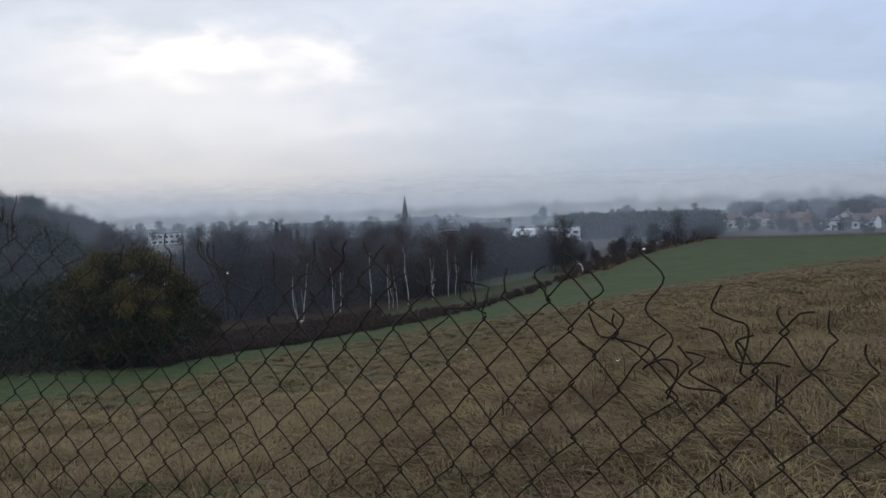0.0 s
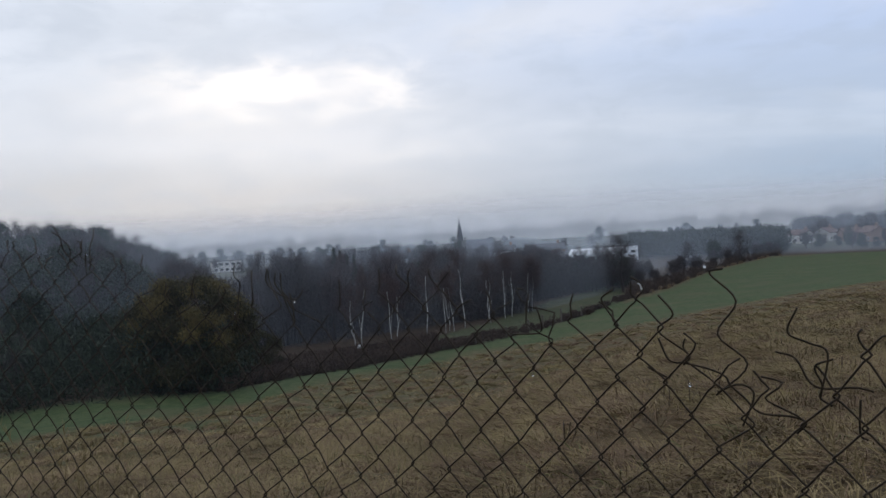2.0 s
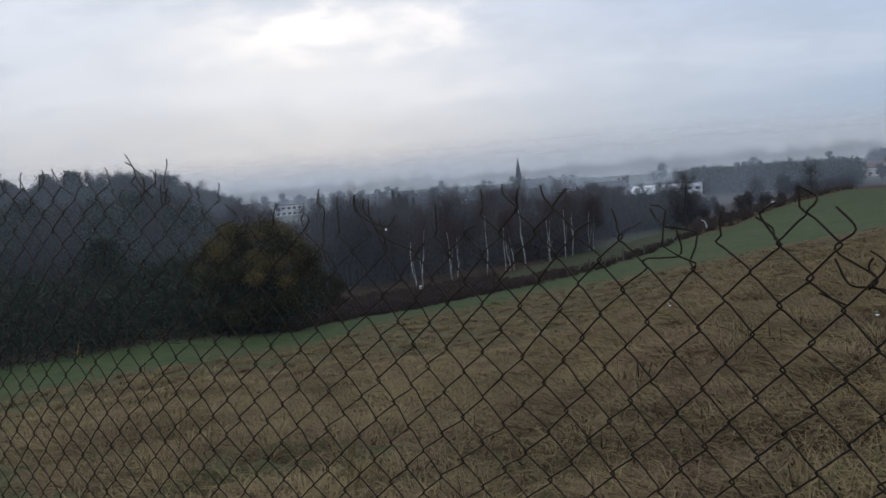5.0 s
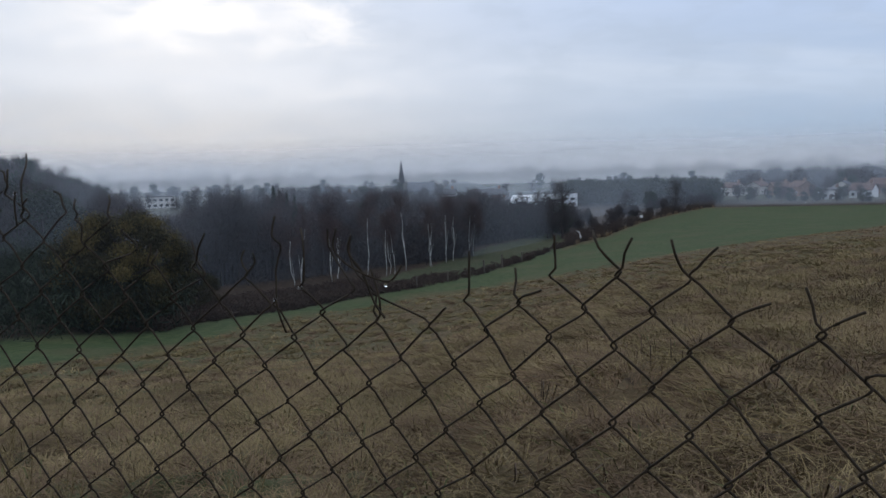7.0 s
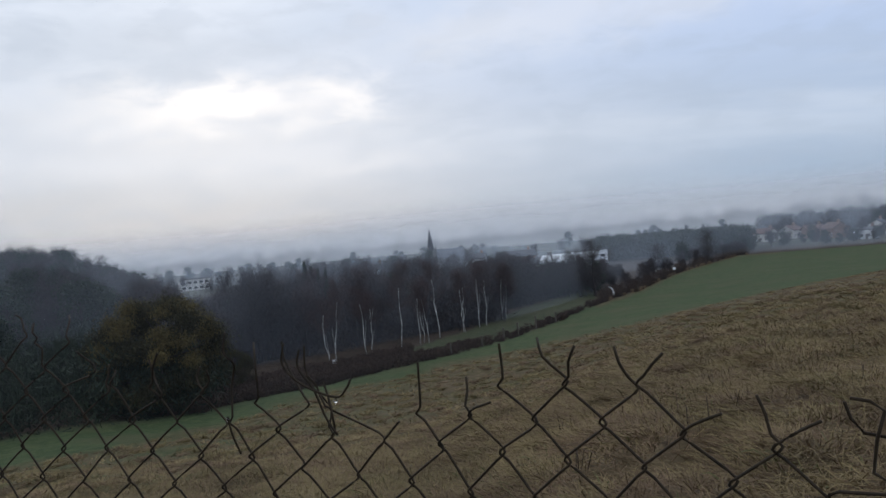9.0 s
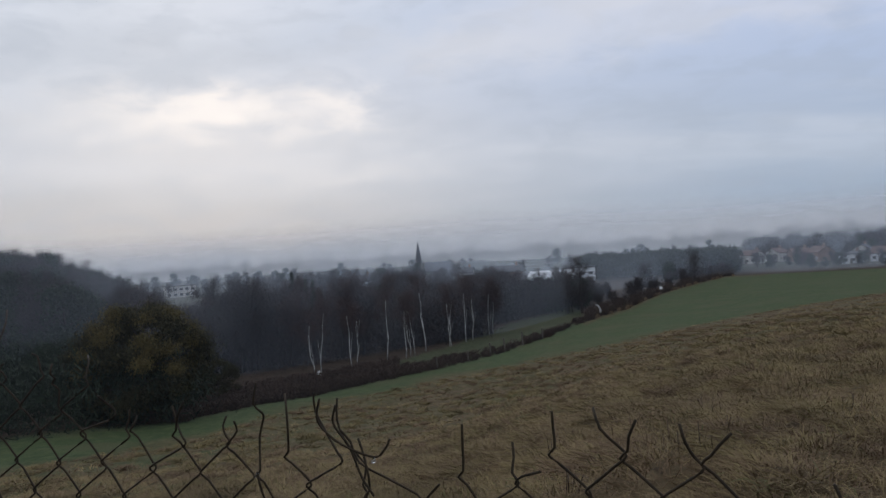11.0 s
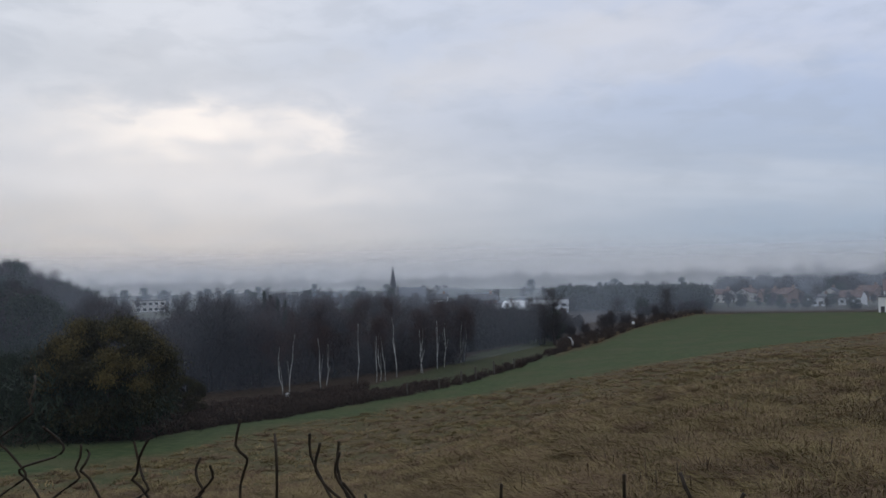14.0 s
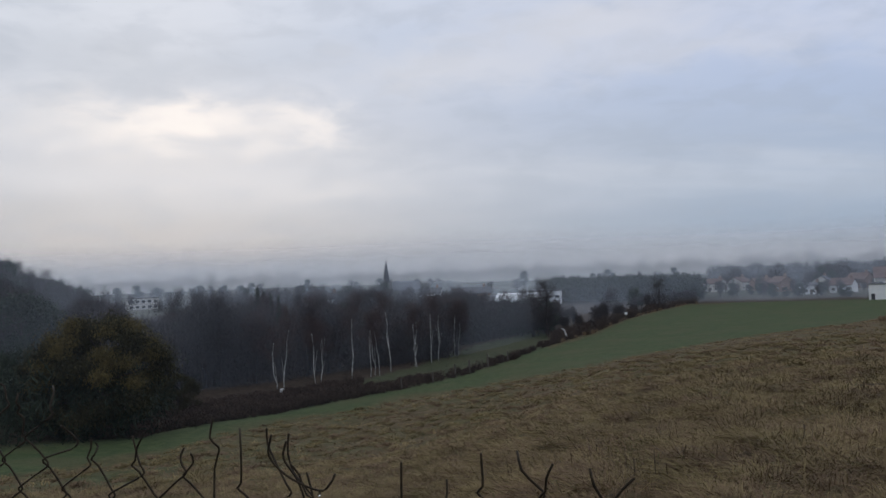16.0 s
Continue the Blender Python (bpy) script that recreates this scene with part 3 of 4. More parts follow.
for k in range(46):
    az = -4 + 7.5 * rng.random()
    r = float(field_edge(az)) + (32 if az < 0.5 else 48) + 24 * rng.random()
    tree("bare_tree", (BARE_RED if k % 3 == 0 else BARE)[k % 3], az, r, rng.uniform(0.6, 0.86), "leafless purple-brown winter tree in the valley belt", group="valley belt trees")
for k in range(70):
    az = 0.3 + 8.2 * rng.random()
    r = 152 + 34 * rng.random()
    tree("young_tree", BARE[k % 5], az, r, rng.uniform(0.40, 0.60) * (1.25 if az < 2.5 else 0.95), "small leafless tree in front of the works", group="works trees")
    if k % 6 == 0:
        tree("evergreen_tree", EVER[k % 3], az, r + 6, 0.5, "dark evergreen tree in front of the works", group="works trees")

# white-stemmed birches along the wood's front
BIRCH = [bare_tree_meshes(80 + k, 11, 2.3, 1500, limb_n=11, first=0.4, bark=M_BIRCH, twig_mat=M_TWIG_RED, trunk_r=0.0050, twig_w=0.022, lean=0.16) for k in range(6)]
for k, (az, r, s) in enumerate(((-12.3, 90, 0.95), (-11.7, 92, 1.05), (-9.35, 96, 0.92), (-9.0, 94, 0.9), (-6.75, 99, 1.1), (-5.3, 101, 0.95), (-5.0, 103, 1.0), (-4.6, 102, 0.85),
                                (-3.75, 106, 1.15), (-1.9, 110, 1.05), (-1.7, 109, 0.9), (-0.65, 114, 1.0), (-0.15, 116, 1.1), (1.1, 121, 1.1), (1.45, 123, 1.0))):
    tree("birch_tree", BIRCH[k % 6], az, r, s, "slender leafless birch with a white stem", group="birches by the wood", crown_label="fine reddish bare twigs")

# the broad olive tree with yellowish clumps
willow = leafy_meshes(91, 9.8, 5.4, 74, 430, 0.22, M_WILLOW, droop=0.7, low=0.03, tight=0.105, shell=0.3)
big = tree("spreading_tree", willow, -24.2, 66, 0.95, "broad olive-green tree with yellowish lit clumps at the wood's edge", crown_label="dense olive-green foliage")
# yellowish upper clumps, their colour also lightened for the light they catch
wy = leafy_meshes(95, 9.9, 5.3, 30, 620, 0.17, M_LIT_YELLOW, droop=0.7, low=0.42, tight=0.085, shell=0.09)
put("yellow_foliage", wy[1], big, "yellowish leaf clumps, coloured lighter as if lit")
tree("spreading_tree", willow, -27.3, 71, 0.6, "olive-green tree in the shade of the wood", crown_label="dark olive foliage")
tree("spreading_tree", willow, -19.2, 78, 0.4, "olive-green tree beside the bare belt", crown_label="dark olive foliage")

# cypresses standing above the belt
for az, r, s in ((-13.4, 116, 1.08), (-12.95, 117, 0.95), (-12.45, 118, 1.0), (-11.9, 119, 0.95)):
    tree("cypress_tree", CYPRESS[int(r) % 2], az, r, s, "dark narrow cypress standing above the bare trees", group="cypress group")

# hedge trees and scrub along the field's edge
HEDGE_TREE = bare_tree_meshes(120, 12, 4.2, 2600, limb_n=14, first=0.12, lean=0.12)
tree("hedgerow_tree", HEDGE_TREE, 8.2, 150, 1.12, "leafless spreading hedgerow tree beside the field", "tree")
tree("hedgerow_tree", HEDGE_TREE, 7.1, 152, 0.85, "leafless forked hedgerow tree beside the field", "tree")
tree("hedgerow_tree", HEDGE_TREE, 16.3, 232, 0.92, "tall leafless tree at the corner of the field", "tree")
thicket(-7.0, 9.5, -0.3, 4.0, 420, 0.95, 17, "low brown bramble hedge along the field's edge", M_SCRUB, True)
thicket(9.0, 19.0, -1.0, 3.0, 200, 0.7, 18, "pale dead grass and bracken on the field corner", M_BRACKEN, True)
for k in range(230):
    az = -24 + 43 * (k + rng.random()) / 230
    r = field_edge(az) + rng.uniform(0.3, 6.0)
    tree("bramble_bush", SHRUB[k % 3], az, r, rng.uniform(0.16, 0.40) * (0.8 if -1 < az < 8 else 1.0), "brown leafless bramble bush on the field's edge", "bush", "field edge scrub", sink=0.25)
for k in range(70):
    az = 9 + 10 * rng.random()
    r = field_edge(az) + rng.uniform(6, 40)
    tree("thorn_tree", BARE[k % 5], az, r + 4, rng.uniform(0.22, 0.42), "small leafless tree beyond the field corner", group="field corner trees")

for k in range(90):
    az = 18.5 + 19 * rng.random()
    r = 284 + 80 * rng.random()
    if 29.5 < az < 33.5 and r < 275:
        continue
    m = (BARE, EVER)[k % 3 == 0]
    tree("garden_tree", m[k % 3], az, r, rng.uniform(0.26, 0.5), "small misty garden tree between the houses", group="garden trees")
for k in range(110):
    az = 30.5 + 10 * rng.random()
    r = 104 + 50 * rng.random()
    tree("bracken_bush", BRACKEN[k % 2], az, r, rng.uniform(0.14, 0.24), "brown dead bracken and bramble on the field's rim", "bush", "bracken on the rim", sink=0.3)

# trees of the town, singly, and beyond them woods that fade out
for k in range(130):
    az = -24 + 62 * rng.random()
    r = 230 + 330 * rng.random()
    if 2 < az < 9 and r < 270 or 19 < az and r < 330 or -22.8 < az < -20.0 and r < 340:
        continue
    m = (BARE, EVER)[rng.random() < 0.4]
    tree("town_tree", m[k % len(m)], az, r, rng.uniform(0.55, 0.85), "misty tree among the houses of the valley", group="town trees")


def far_wood(name, az0, az1, r0, r1, count, h, label, seed, n=170, thick=0.05, mat=M_TWIG):
    """A far wood: crowns of tangled clumps on short stems, in one mesh."""
    g = np.random.default_rng(seed)
    roots, tips, w = [], [], []
    for _ in range(count):
        az, r = g.uniform(az0, az1), g.uniform(r0, r1)
        p = np.array(spot(az, r, float(height(az, r))))
        hh = h * g.choice((0.4, 0.6, 0.8, 1.0, 1.35), p=(0.25, 0.3, 0.25, 0.14, 0.06)) * g.uniform(0.85, 1.15) if thick > 0.04 else h * g.uniform(0.6, 1.15)
        ball = g.normal(0, 1, (n, 3))
        ball *= (g.random(n) ** 0.4 / np.linalg.norm(ball, axis=1))[:, None]
        c = p + ball * np.array([0.42, 0.42, 0.46]) * hh + (0, 0, 0.48 * hh)
        d = g.normal(0, 1, (n, 3)) + (0, 0, 0.5)
        d /= np.linalg.norm(d, axis=1)[:, None]
        roots.append(c)
        tips.append(c + d * hh * 0.14)
        w.append(np.full(n, hh * thick))
    v, f = blades(np.concatenate(roots), np.concatenate(tips), np.concatenate(w))
    tagged(put(name, mesh_fast(name, v, f, mat)), label, "woodland", kind="stuff")


far_wood("far_wood", 8.5, 19.0, 285, 335, 480, 9.0, "dark flat-topped wood across the valley", 1, 420, 0.035, M_EVER)
far_wood("far_wood", -28, 40, 745, 1100, 1000, 12, "grey misty trees of the far town", 2)
far_wood("far_wood", -28, 42, 1560, 2600, 1300, 16, "faint woods in the far mist", 3)
far_wood("far_wood", 20, 42, 380, 520, 300, 11, "misty trees behind the houses", 4, 420, 0.03)


# ---------------------------------------------------------------- buildings
def base_at(az, r, name, label, category, yaw=0.0, group=""):
    p = spot(az, r)
    e = new(name)
    e.matrix_basis = pose(p.x, p.y, float(height(az, r)) - 0.2, 0, 0, AHEAD - az + yaw)
    return tagged(e, label, category, group)


def window_part(e, x, z, w, h, y, frame_mat=M_WHITE):
    """A window set in the front wall: its frame and the pane behind."""
    fr = part("window", boxed(((x - w / 2, y - 0.05, z), (x - w / 2 + 0.1, y + 0.1, z + h)), ((x + w / 2 - 0.1, y - 0.05, z), (x + w / 2, y + 0.1, z + h)),
                              ((x - w / 2 + 0.1, y - 0.05, z), (x + w / 2 - 0.1, y + 0.1, z + 0.1)), ((x - w / 2 + 0.1, y - 0.05, z + h - 0.1), (x + w / 2 - 0.1, y + 0.1, z + h))), frame_mat, e)
    part("pane", boxed(((x - w / 2 + 0.1, y - 0.01, z + 0.1), (x + w / 2 - 0.1, y + 0.03, z + h - 0.1))), M_GLASS, fr)


def gabled(bm, w, d, z0, z1, over=0.4):
    """A pitched roof, its ridge across the front."""
    a = [(-w / 2 - over, -d / 2 - over, z0), (w / 2 + over, -d / 2 - over, z0), (w / 2 + over, d / 2 + over, z0), (-w / 2 - over, d / 2 + over, z0), (-w / 2 - over, 0, z1), (w / 2 + over, 0, z1)]
    top = [bm.verts.new(p) for p in a]
    low = [bm.verts.new((p[0], p[1], p[2] - 0.25)) for p in a]
    for q in ((0, 1, 5, 4), (2, 3, 4, 5)):
        bm.faces.new([top[k] for k in q])
        bm.faces.new([low[k] for k in reversed(q)])
    for i, j in ((0, 1), (1, 5), (5, 2), (2, 3), (3, 4), (4, 0)):
        bm.faces.new((top[i], low[i], low[j], top[j]))


def house(az, r, w, d, eaves, ridge, wall, roof, label, yaw=0.0, chimney=True, cols=3, dormer=False):
    e = base_at(az, r, "house", label, "house", yaw, "houses of the town")
    bm = boxed(((-w / 2, -d / 2, -1.5), (w / 2, d / 2, eaves)))
    for s in (-1, 1):
        v = [bm.verts.new(p) for p in ((s * w / 2, -d / 2, eaves), (s * w / 2, d / 2, eaves), (s * w / 2, 0, ridge - 0.3))]
        bm.faces.new(v)
    part("wall", bm, wall, e)
    bm = bmesh.new()
    gabled(bm, w, d, eaves, ridge)
    rf = part("roof", bm, roof, e)
    if chimney:
        part("chimney", boxed(((w * 0.28, -0.4, ridge - 0.9), (w * 0.28 + 0.9, 0.4, ridge + 0.9)), ((w * 0.28 + 0.15, -0.15, ridge + 0.9), (w * 0.28 + 0.45, 0.15, ridge + 1.25)), ((w * 0.28 + 0.5, -0.15, ridge + 0.9), (w * 0.28 + 0.8, 0.15, ridge + 1.2))), M_BRICK, rf)
    for k in range(cols):
        x = -w / 2 + w * (k + 0.5) / cols
        for z in (0.9, 3.5):
            if z + 1.2 < eaves:
                window_part(e, x, z, 1.3, 1.25, -d / 2)
    part("door", boxed(((-w * 0.08 - 0.45, -d / 2 - 0.06, -0.2), (-w * 0.08 + 0.45, -d / 2 + 0.05, 1.95))), M_POST, e)
    return e


for k, (az, r, w, e_, rg, wl, rf, txt) in enumerate((
        (20.2, 335, 9, 4.8, 7.4, M_CREAM, M_TILE, "pale rendered house with a red tiled roof in mist"),
        (21.8, 350, 10, 4.9, 7.6, M_CREAM, M_TILE, "pale rendered house with a red tiled roof in mist"),
        (23.2, 338, 9, 4.6, 7.2, M_BRICK, M_TILE, "brick house with a red tiled roof in mist"),
        (24.5, 325, 10, 5.0, 8.0, M_BRICK, M_TILE, "brick house with a red tiled roof and white gable"),
        (26.3, 292, 8, 4.6, 5.6, M_WHITE, M_SLATE, "white rendered house with a low slate roof"),
        (27.1, 330, 9, 4.8, 7.6, M_CREAM, M_SLATE, "pale house with a slate roof in mist"),
        (28.3, 300, 9, 3.9, 7.0, M_WHITE, M_TILE, "white house with a red tiled hipped roof"),
        (29.3, 345, 10, 5.0, 8.2, M_BRICK, M_TILE, "brick house with a tiled roof behind the white houses"),
        (36.0, 300, 11, 5.0, 8.0, M_CREAM, M_TILE, "pale house with a red tiled roof in mist"),
        (18.9, 345, 9, 4.4, 6.4, M_WHITE, M_SLATE, "white house with a slate roof at the wood's end"))):
    house(az, r + 25, w * 0.85, 7, e_ * 0.82, rg * 0.82, wl, rf, txt, yaw=(-35, 62, 25, -58, 12, 78, -20)[k % 7])
house(-8.2, 300, 8, 7, 4.6, 7.0, M_WHITE, M_SLATE, "white house showing between the bare trees", 15)
house(-0.5, 330, 9, 7, 4.4, 6.8, M_WHITE, M_SLATE, "white house showing beside the church", -10)
house(2.8, 300, 12, 8, 4.8, 7.2, M_BRICK, M_SLATE, "long brick house with a slate roof behind the works", 5)
house(13.2, 292, 2.8, 5, 4.4, 5.6, M_WHITE, M_SLATE, "narrow white house in front of the dark wood", 20, cols=1, chimney=False)

# flat-roofed white house
e = base_at(31.4, 262, "white_house", "modern flat-roofed white house with a dark window band", "house", -6)
part("wall", boxed(((-7, -4, -1.5), (7, 4, 4.6))), M_WHITE, e)
part("roof", boxed(((-7.2, -4.2, 4.6), (2.0, 4.2, 4.85)), ((2.0, -4.4, 4.6), (7.3, 4.2, 5.3))), M_SLATE, e)
w_ = part("window", boxed(((0.8, -4.08, 1.2), (5.6, -3.95, 1.35)), ((0.8, -4.08, 2.75), (5.6, -3.95, 2.9)), ((0.8, -4.08, 1.35), (0.95, -3.95, 2.75)), ((5.45, -4.08, 1.35), (5.6, -3.95, 2.75))), M_SLATE, e)
part("pane", boxed(((0.95, -4.05, 1.35), (5.45, -3.98, 2.75))), M_GLASS, w_)
part("door", boxed(((-6.4, -4.06, -0.2), (-5.4, -3.96, 1.9))), M_SLATE, e)
house(32.6, 300, 26, 12, 6.0, 9.6, M_CREAM, M_TILE, "large pale building with a long red tiled roof", 4, cols=8)

# white industrial shed
e = base_at(6.2, 197, "works_building", "white clad works building with ribbon windows", "building", -8)
part("wall", boxed(((-5.5, -6, -1.5), (5.5, 6, 6.2))), M_METAL, e)
bm = bmesh.new()
gabled(bm, 11, 12, 6.2, 7.8, 0.3)
part("roof", bm, M_METAL, e)
for k in range(4):
    window_part(e, -4.0 + 2.7 * k, 4.2, 1.9, 1.2, -6, M_METAL)
e = base_at(3.3, 204, "works_building", "long low grey works shed with a slate-grey roof", "building", 4)
part("wall", boxed(((-7, -5, -1.5), (7, 5, 5.6))), M_CREAM, e)
bm = bmesh.new()
gabled(bm, 14, 10, 5.6, 7.2, 0.3)
part("roof", bm, M_SLATE, e)
for k in range(5):
    window_part(e, -5.4 + 2.7 * k, 3.2, 1.8, 1.2, -5, M_METAL)
for az, r, sz in ((5.3, 176, 0.80), (6.1, 170, 0.66), (6.7, 178, 0.86), (7.5, 172, 0.76), (4.4, 180, 0.7)):
    tree("bare_tree", BARE[int(r) % 5], az, r, sz, "leafless tree standing in front of the white works", group="works trees")
e = base_at(8.0, 285, "works_building", "low white works shed behind the hedge", "building", 6)
part("wall", boxed(((-6, -5, -1.5), (6, 5, 5.2))), M_METAL, e)
part("roof", boxed(((-6.3, -5.3, 5.2), (6.3, 5.3, 5.6))), M_SLATE, e)
for k in range(4):
    window_part(e, -4.4 + 2.9 * k, 2.6, 1.8, 1.2, -5, M_METAL)
# pale block beyond the knoll
e = base_at(-21.2, 392, "office_block", "pale flat-roofed block with rows of windows", "building", 10)
part("wall", boxed(((-7, -4, -1.5), (7, 4, 5.6))), M_CREAM, e)
part("roof", boxed(((-7.3, -4.3, 5.6), (7.3, 4.3, 6.0))), M_SLATE, e)
for k in range(5):
    for z in (0.8, 3.4):
        window_part(e, -5.4 + 2.7 * k, z, 1.8, 1.4, -4)

# church with its spire
e = base_at(-3.8, 364, "church", "grey stone church with a slender pointed spire", "church", 20)
e.scale = (0.92, 0.92, 1.02)
part("tower", boxed(((-2.1, -2.1, -2), (2.1, 2.1, 9.0)), ((-2.35, -2.35, 8.2), (2.35, 2.35, 8.8)), ((-2.3, -2.3, 9.0), (-1.7, -1.7, 10.6)), ((1.7, -2.3, 9.0), (2.3, -1.7, 10.6)), ((-2.3, 1.7, 9.0), (-1.7, 2.3, 10.6)), ((1.7, 1.7, 9.0), (2.3, 2.3, 10.6))), M_STONE, e)
bm = bmesh.new()
bmesh.ops.create_cone(bm, segments=8, radius1=2.0, radius2=0.05, depth=10.5, cap_ends=True, matrix=Matrix.Translation((0, 0, 14.25)))
part("spire", bm, M_SPIRE, e)
part("nave", boxed(((2.1, -4, -2), (18, 4, 5.0))), M_STONE, e)
bm = bmesh.new()
gabled(bm, 15.6, 8, 5.0, 9.2)
rf = part("roof", bm, M_SLATE, e)
rf.location = (10.1, 0, 0)


# ---------------------------------------------------------------- things along the field's edge
def post(az, r, h, label, board=False):
    p = spot(az, r)
    e = new("fence_post")
    e.matrix_basis = pose(p.x, p.y, ground_z(az, r) - 0.3, rng.uniform(-4, 4), rng.uniform(-4, 4), rng.uniform(0, 90))
    tagged(e, label, "post", "field edge posts")
    bm = boxed(((-0.09, -0.09, 0), (0.09, 0.09, h + 0.3)))
    bmesh.ops.bevel(bm, geom=list(bm.edges), offset=0.02, segments=1, affect="EDGES")
    part("stake", bm, M_POST, e)
    if board:
        part("board", boxed(((-0.42, -0.14, h - 0.25), (0.42, -0.092, h + 0.32))), M_SHEET, e, "small white notice board")


for az, dr, h in ((-3.0, 0, 1.3), (-0.6, 0, 1.3), (1.1, 0, 1.6), (2.2, 0, 1.7), (3.6, 0, 1.8), (5.1, 0, 1.5), (11.3, -1, 1.6), (15.0, -1, 1.8)):
    post(az, float(field_edge(az)) + dr, h, "weathered wooden stake on the field's edge")
post(13.9, float(field_edge(13.9)) - 1, 1.9, "wooden stake with a small white board", True)


def rag(name, az, r, pts, w, label, category):
    """A creased sheet hanging along pts."""
    p = spot(az, r)
    v, f = [], []
    for k, (x, z) in enumerate(pts):
        for s, y in ((-1, 0.12), (-0.3, -0.05), (0.4, 0.1), (1, -0.06)):
            v.append((x + s * w * (0.7 + 0.3 * math.sin(k * 2.0)), y + 0.06 * math.sin(k * 3 + s), z))
    for k in range(len(pts) - 1):
        f += [(k * 4 + i, k * 4 + i + 1, k * 4 + i + 5, k * 4 + i + 4) for i in range(3)]
    ob = put(name, mesh_of(name, v, f, M_SHEET, True))
    mod = ob.modifiers.new("thick", "SOLIDIFY")
    mod.thickness = 0.03
    ob.matrix_basis = pose(p.x, p.y, ground_z(az, r) - 0.05, 0, 0, AHEAD - az)
    tagged(ob, label, category)


rag("plastic_sheet", 9.4, float(field_edge(9.4)) + 5, ((0.25, 0.3), (0.3, 0.8), (0.2, 1.3), (0.0, 1.75), (-0.4, 2.0)), 0.2, "white plastic sheet caught on the hedge", "sheet")
rag("plastic_bag", -11.9, 88, ((0, 0.0), (0.1, 0.3), (-0.1, 0.6), (0.05, 0.75)), 0.30, "crumpled white bag lying below the birches", "bag")


# ---------------------------------------------------------------- rough grass
def grass(name, r0, r1, a0, a1, count, length, width, mat, label, droop=0.8, tuft=10, bias=1.0, stray=0.10, phase=0.0, thin=0.0):
    """Tufts of blades over a stretch of the slope, in one mesh."""
    g = np.random.default_rng(int(r0 * 13 + count + phase))
    n = count // tuft
    az = g.uniform(a0, a1, n)
    r = np.sqrt(g.uniform(r0 ** 2, r1 ** 2, n)) if bias == 1 else r0 + (r1 - r0) * g.random(n) ** bias
    keep = r < brown_edge(az) + 4
    az, r = az[keep], r[keep]
    base = np.array([tuple(spot(a, q, ground_z(a, q))) for a, q in zip(az, r)])
    keep = np.array([0.9 * noise.noise((p[0] * 1.25, p[1] * 1.25, 21.0 + phase)) + 0.6 * noise.noise((p[0] * 0.22, p[1] * 0.22, 4.0 + phase)) > thin + g.uniform(-0.5, 0.0) for p in base])
    base, r = base[keep], r[keep]
    lean = np.array([(noise.noise((p[0] * 0.8, p[1] * 0.8, 1.0)), noise.noise((p[0] * 0.8, p[1] * 0.8, 8.0))) for p in base]) * 2.6 + (-0.35, -0.25)
    m = len(base)
    roots = np.repeat(base, tuft, 0) + np.c_[g.normal(0, stray, (m * tuft, 2)), np.full(m * tuft, -0.03)]
    out = np.repeat(lean, tuft, 0) * 0.7 + g.normal(0, 0.8, (m * tuft, 2)) + (roots - np.repeat(base, tuft, 0))[:, :2] / stray * 0.55
    L = length * g.uniform(0.45, 1.3, m * tuft)
    flat = np.c_[out * droop, np.full(m * tuft, 0.8)]
    flat /= np.linalg.norm(flat, axis=1)[:, None]
    mid = roots + flat * (L * 0.55)[:, None]
    fall = np.c_[out * droop * 1.6, np.full(m * tuft, -0.05)]
    fall /= np.linalg.norm(fall, axis=1)[:, None]
    tips = mid + fall * (L * 0.5)[:, None]
    side = np.cross(flat, fall + g.normal(0, 0.3, fall.shape))
    side /= np.linalg.norm(side, axis=1)[:, None] + 1e-9
    w = (width * g.uniform(0.6, 1.3, m * tuft))[:, None] / 2
    v = np.stack([roots - side * w, roots + side * w, mid - side * w * 0.8, mid + side * w * 0.8, tips], 1).reshape(-1, 3)
    k = np.arange(m * tuft)[:, None] * 5
    f = np.concatenate([k + np.array([[0, 1, 3]]), k + np.array([[0, 3, 2]]), k + np.array([[2, 3, 4]])], 0)
    tagged(put(name, mesh_fast(name, v, f, mat)), label, "grass", kind="stuff")


M_RUST = material("russet_grass", (0.064, 0.041, 0.025), (0.205, 0.138, 0.082), 0.45, 0.9, island=0.22)
grass("rough_grass", 2.2, 13, -46, 46, 150000, 0.30, 0.006, M_DRY, "matted straw-brown winter grass on the slope", droop=1.2, tuft=34, stray=0.09, phase=0.0, thin=0.0)
grass("russet_grass", 2.2, 13, -46, 46, 140000, 0.27, 0.006, M_RUST, "russet dead grass in tussocks on the slope", droop=1.1, tuft=30, stray=0.10, phase=40.0)
grass("rough_grass", 13, 32, -44, 44, 140000, 0.30, 0.012, M_DRY, "matted straw-brown winter grass on the slope", droop=1.0, tuft=34, stray=0.14, phase=0.0, thin=0.0)
grass("russet_grass", 13, 32, -44, 44, 120000, 0.28, 0.012, M_RUST, "russet dead grass in tussocks on the slope", tuft=34, stray=0.14, phase=40.0)
grass("rough_grass", 32, 125, -40, 44, 80000, 0.28, 0.04, M_DRY, "tussocky brown grass down the slope", tuft=26, stray=0.26, phase=0.0, thin=0.0)
grass("russet_grass", 32, 125, -40, 44, 80000, 0.26, 0.04, M_RUST, "russet tussocks down the slope", tuft=26, stray=0.26, phase=40.0)
grass("green_grass", 2.2, 70, -46, 46, 140000, 0.20, 0.012, M_GREENBLADE, "short green grass among the straw", droop=0.7, tuft=20, stray=0.2, phase=80.0)
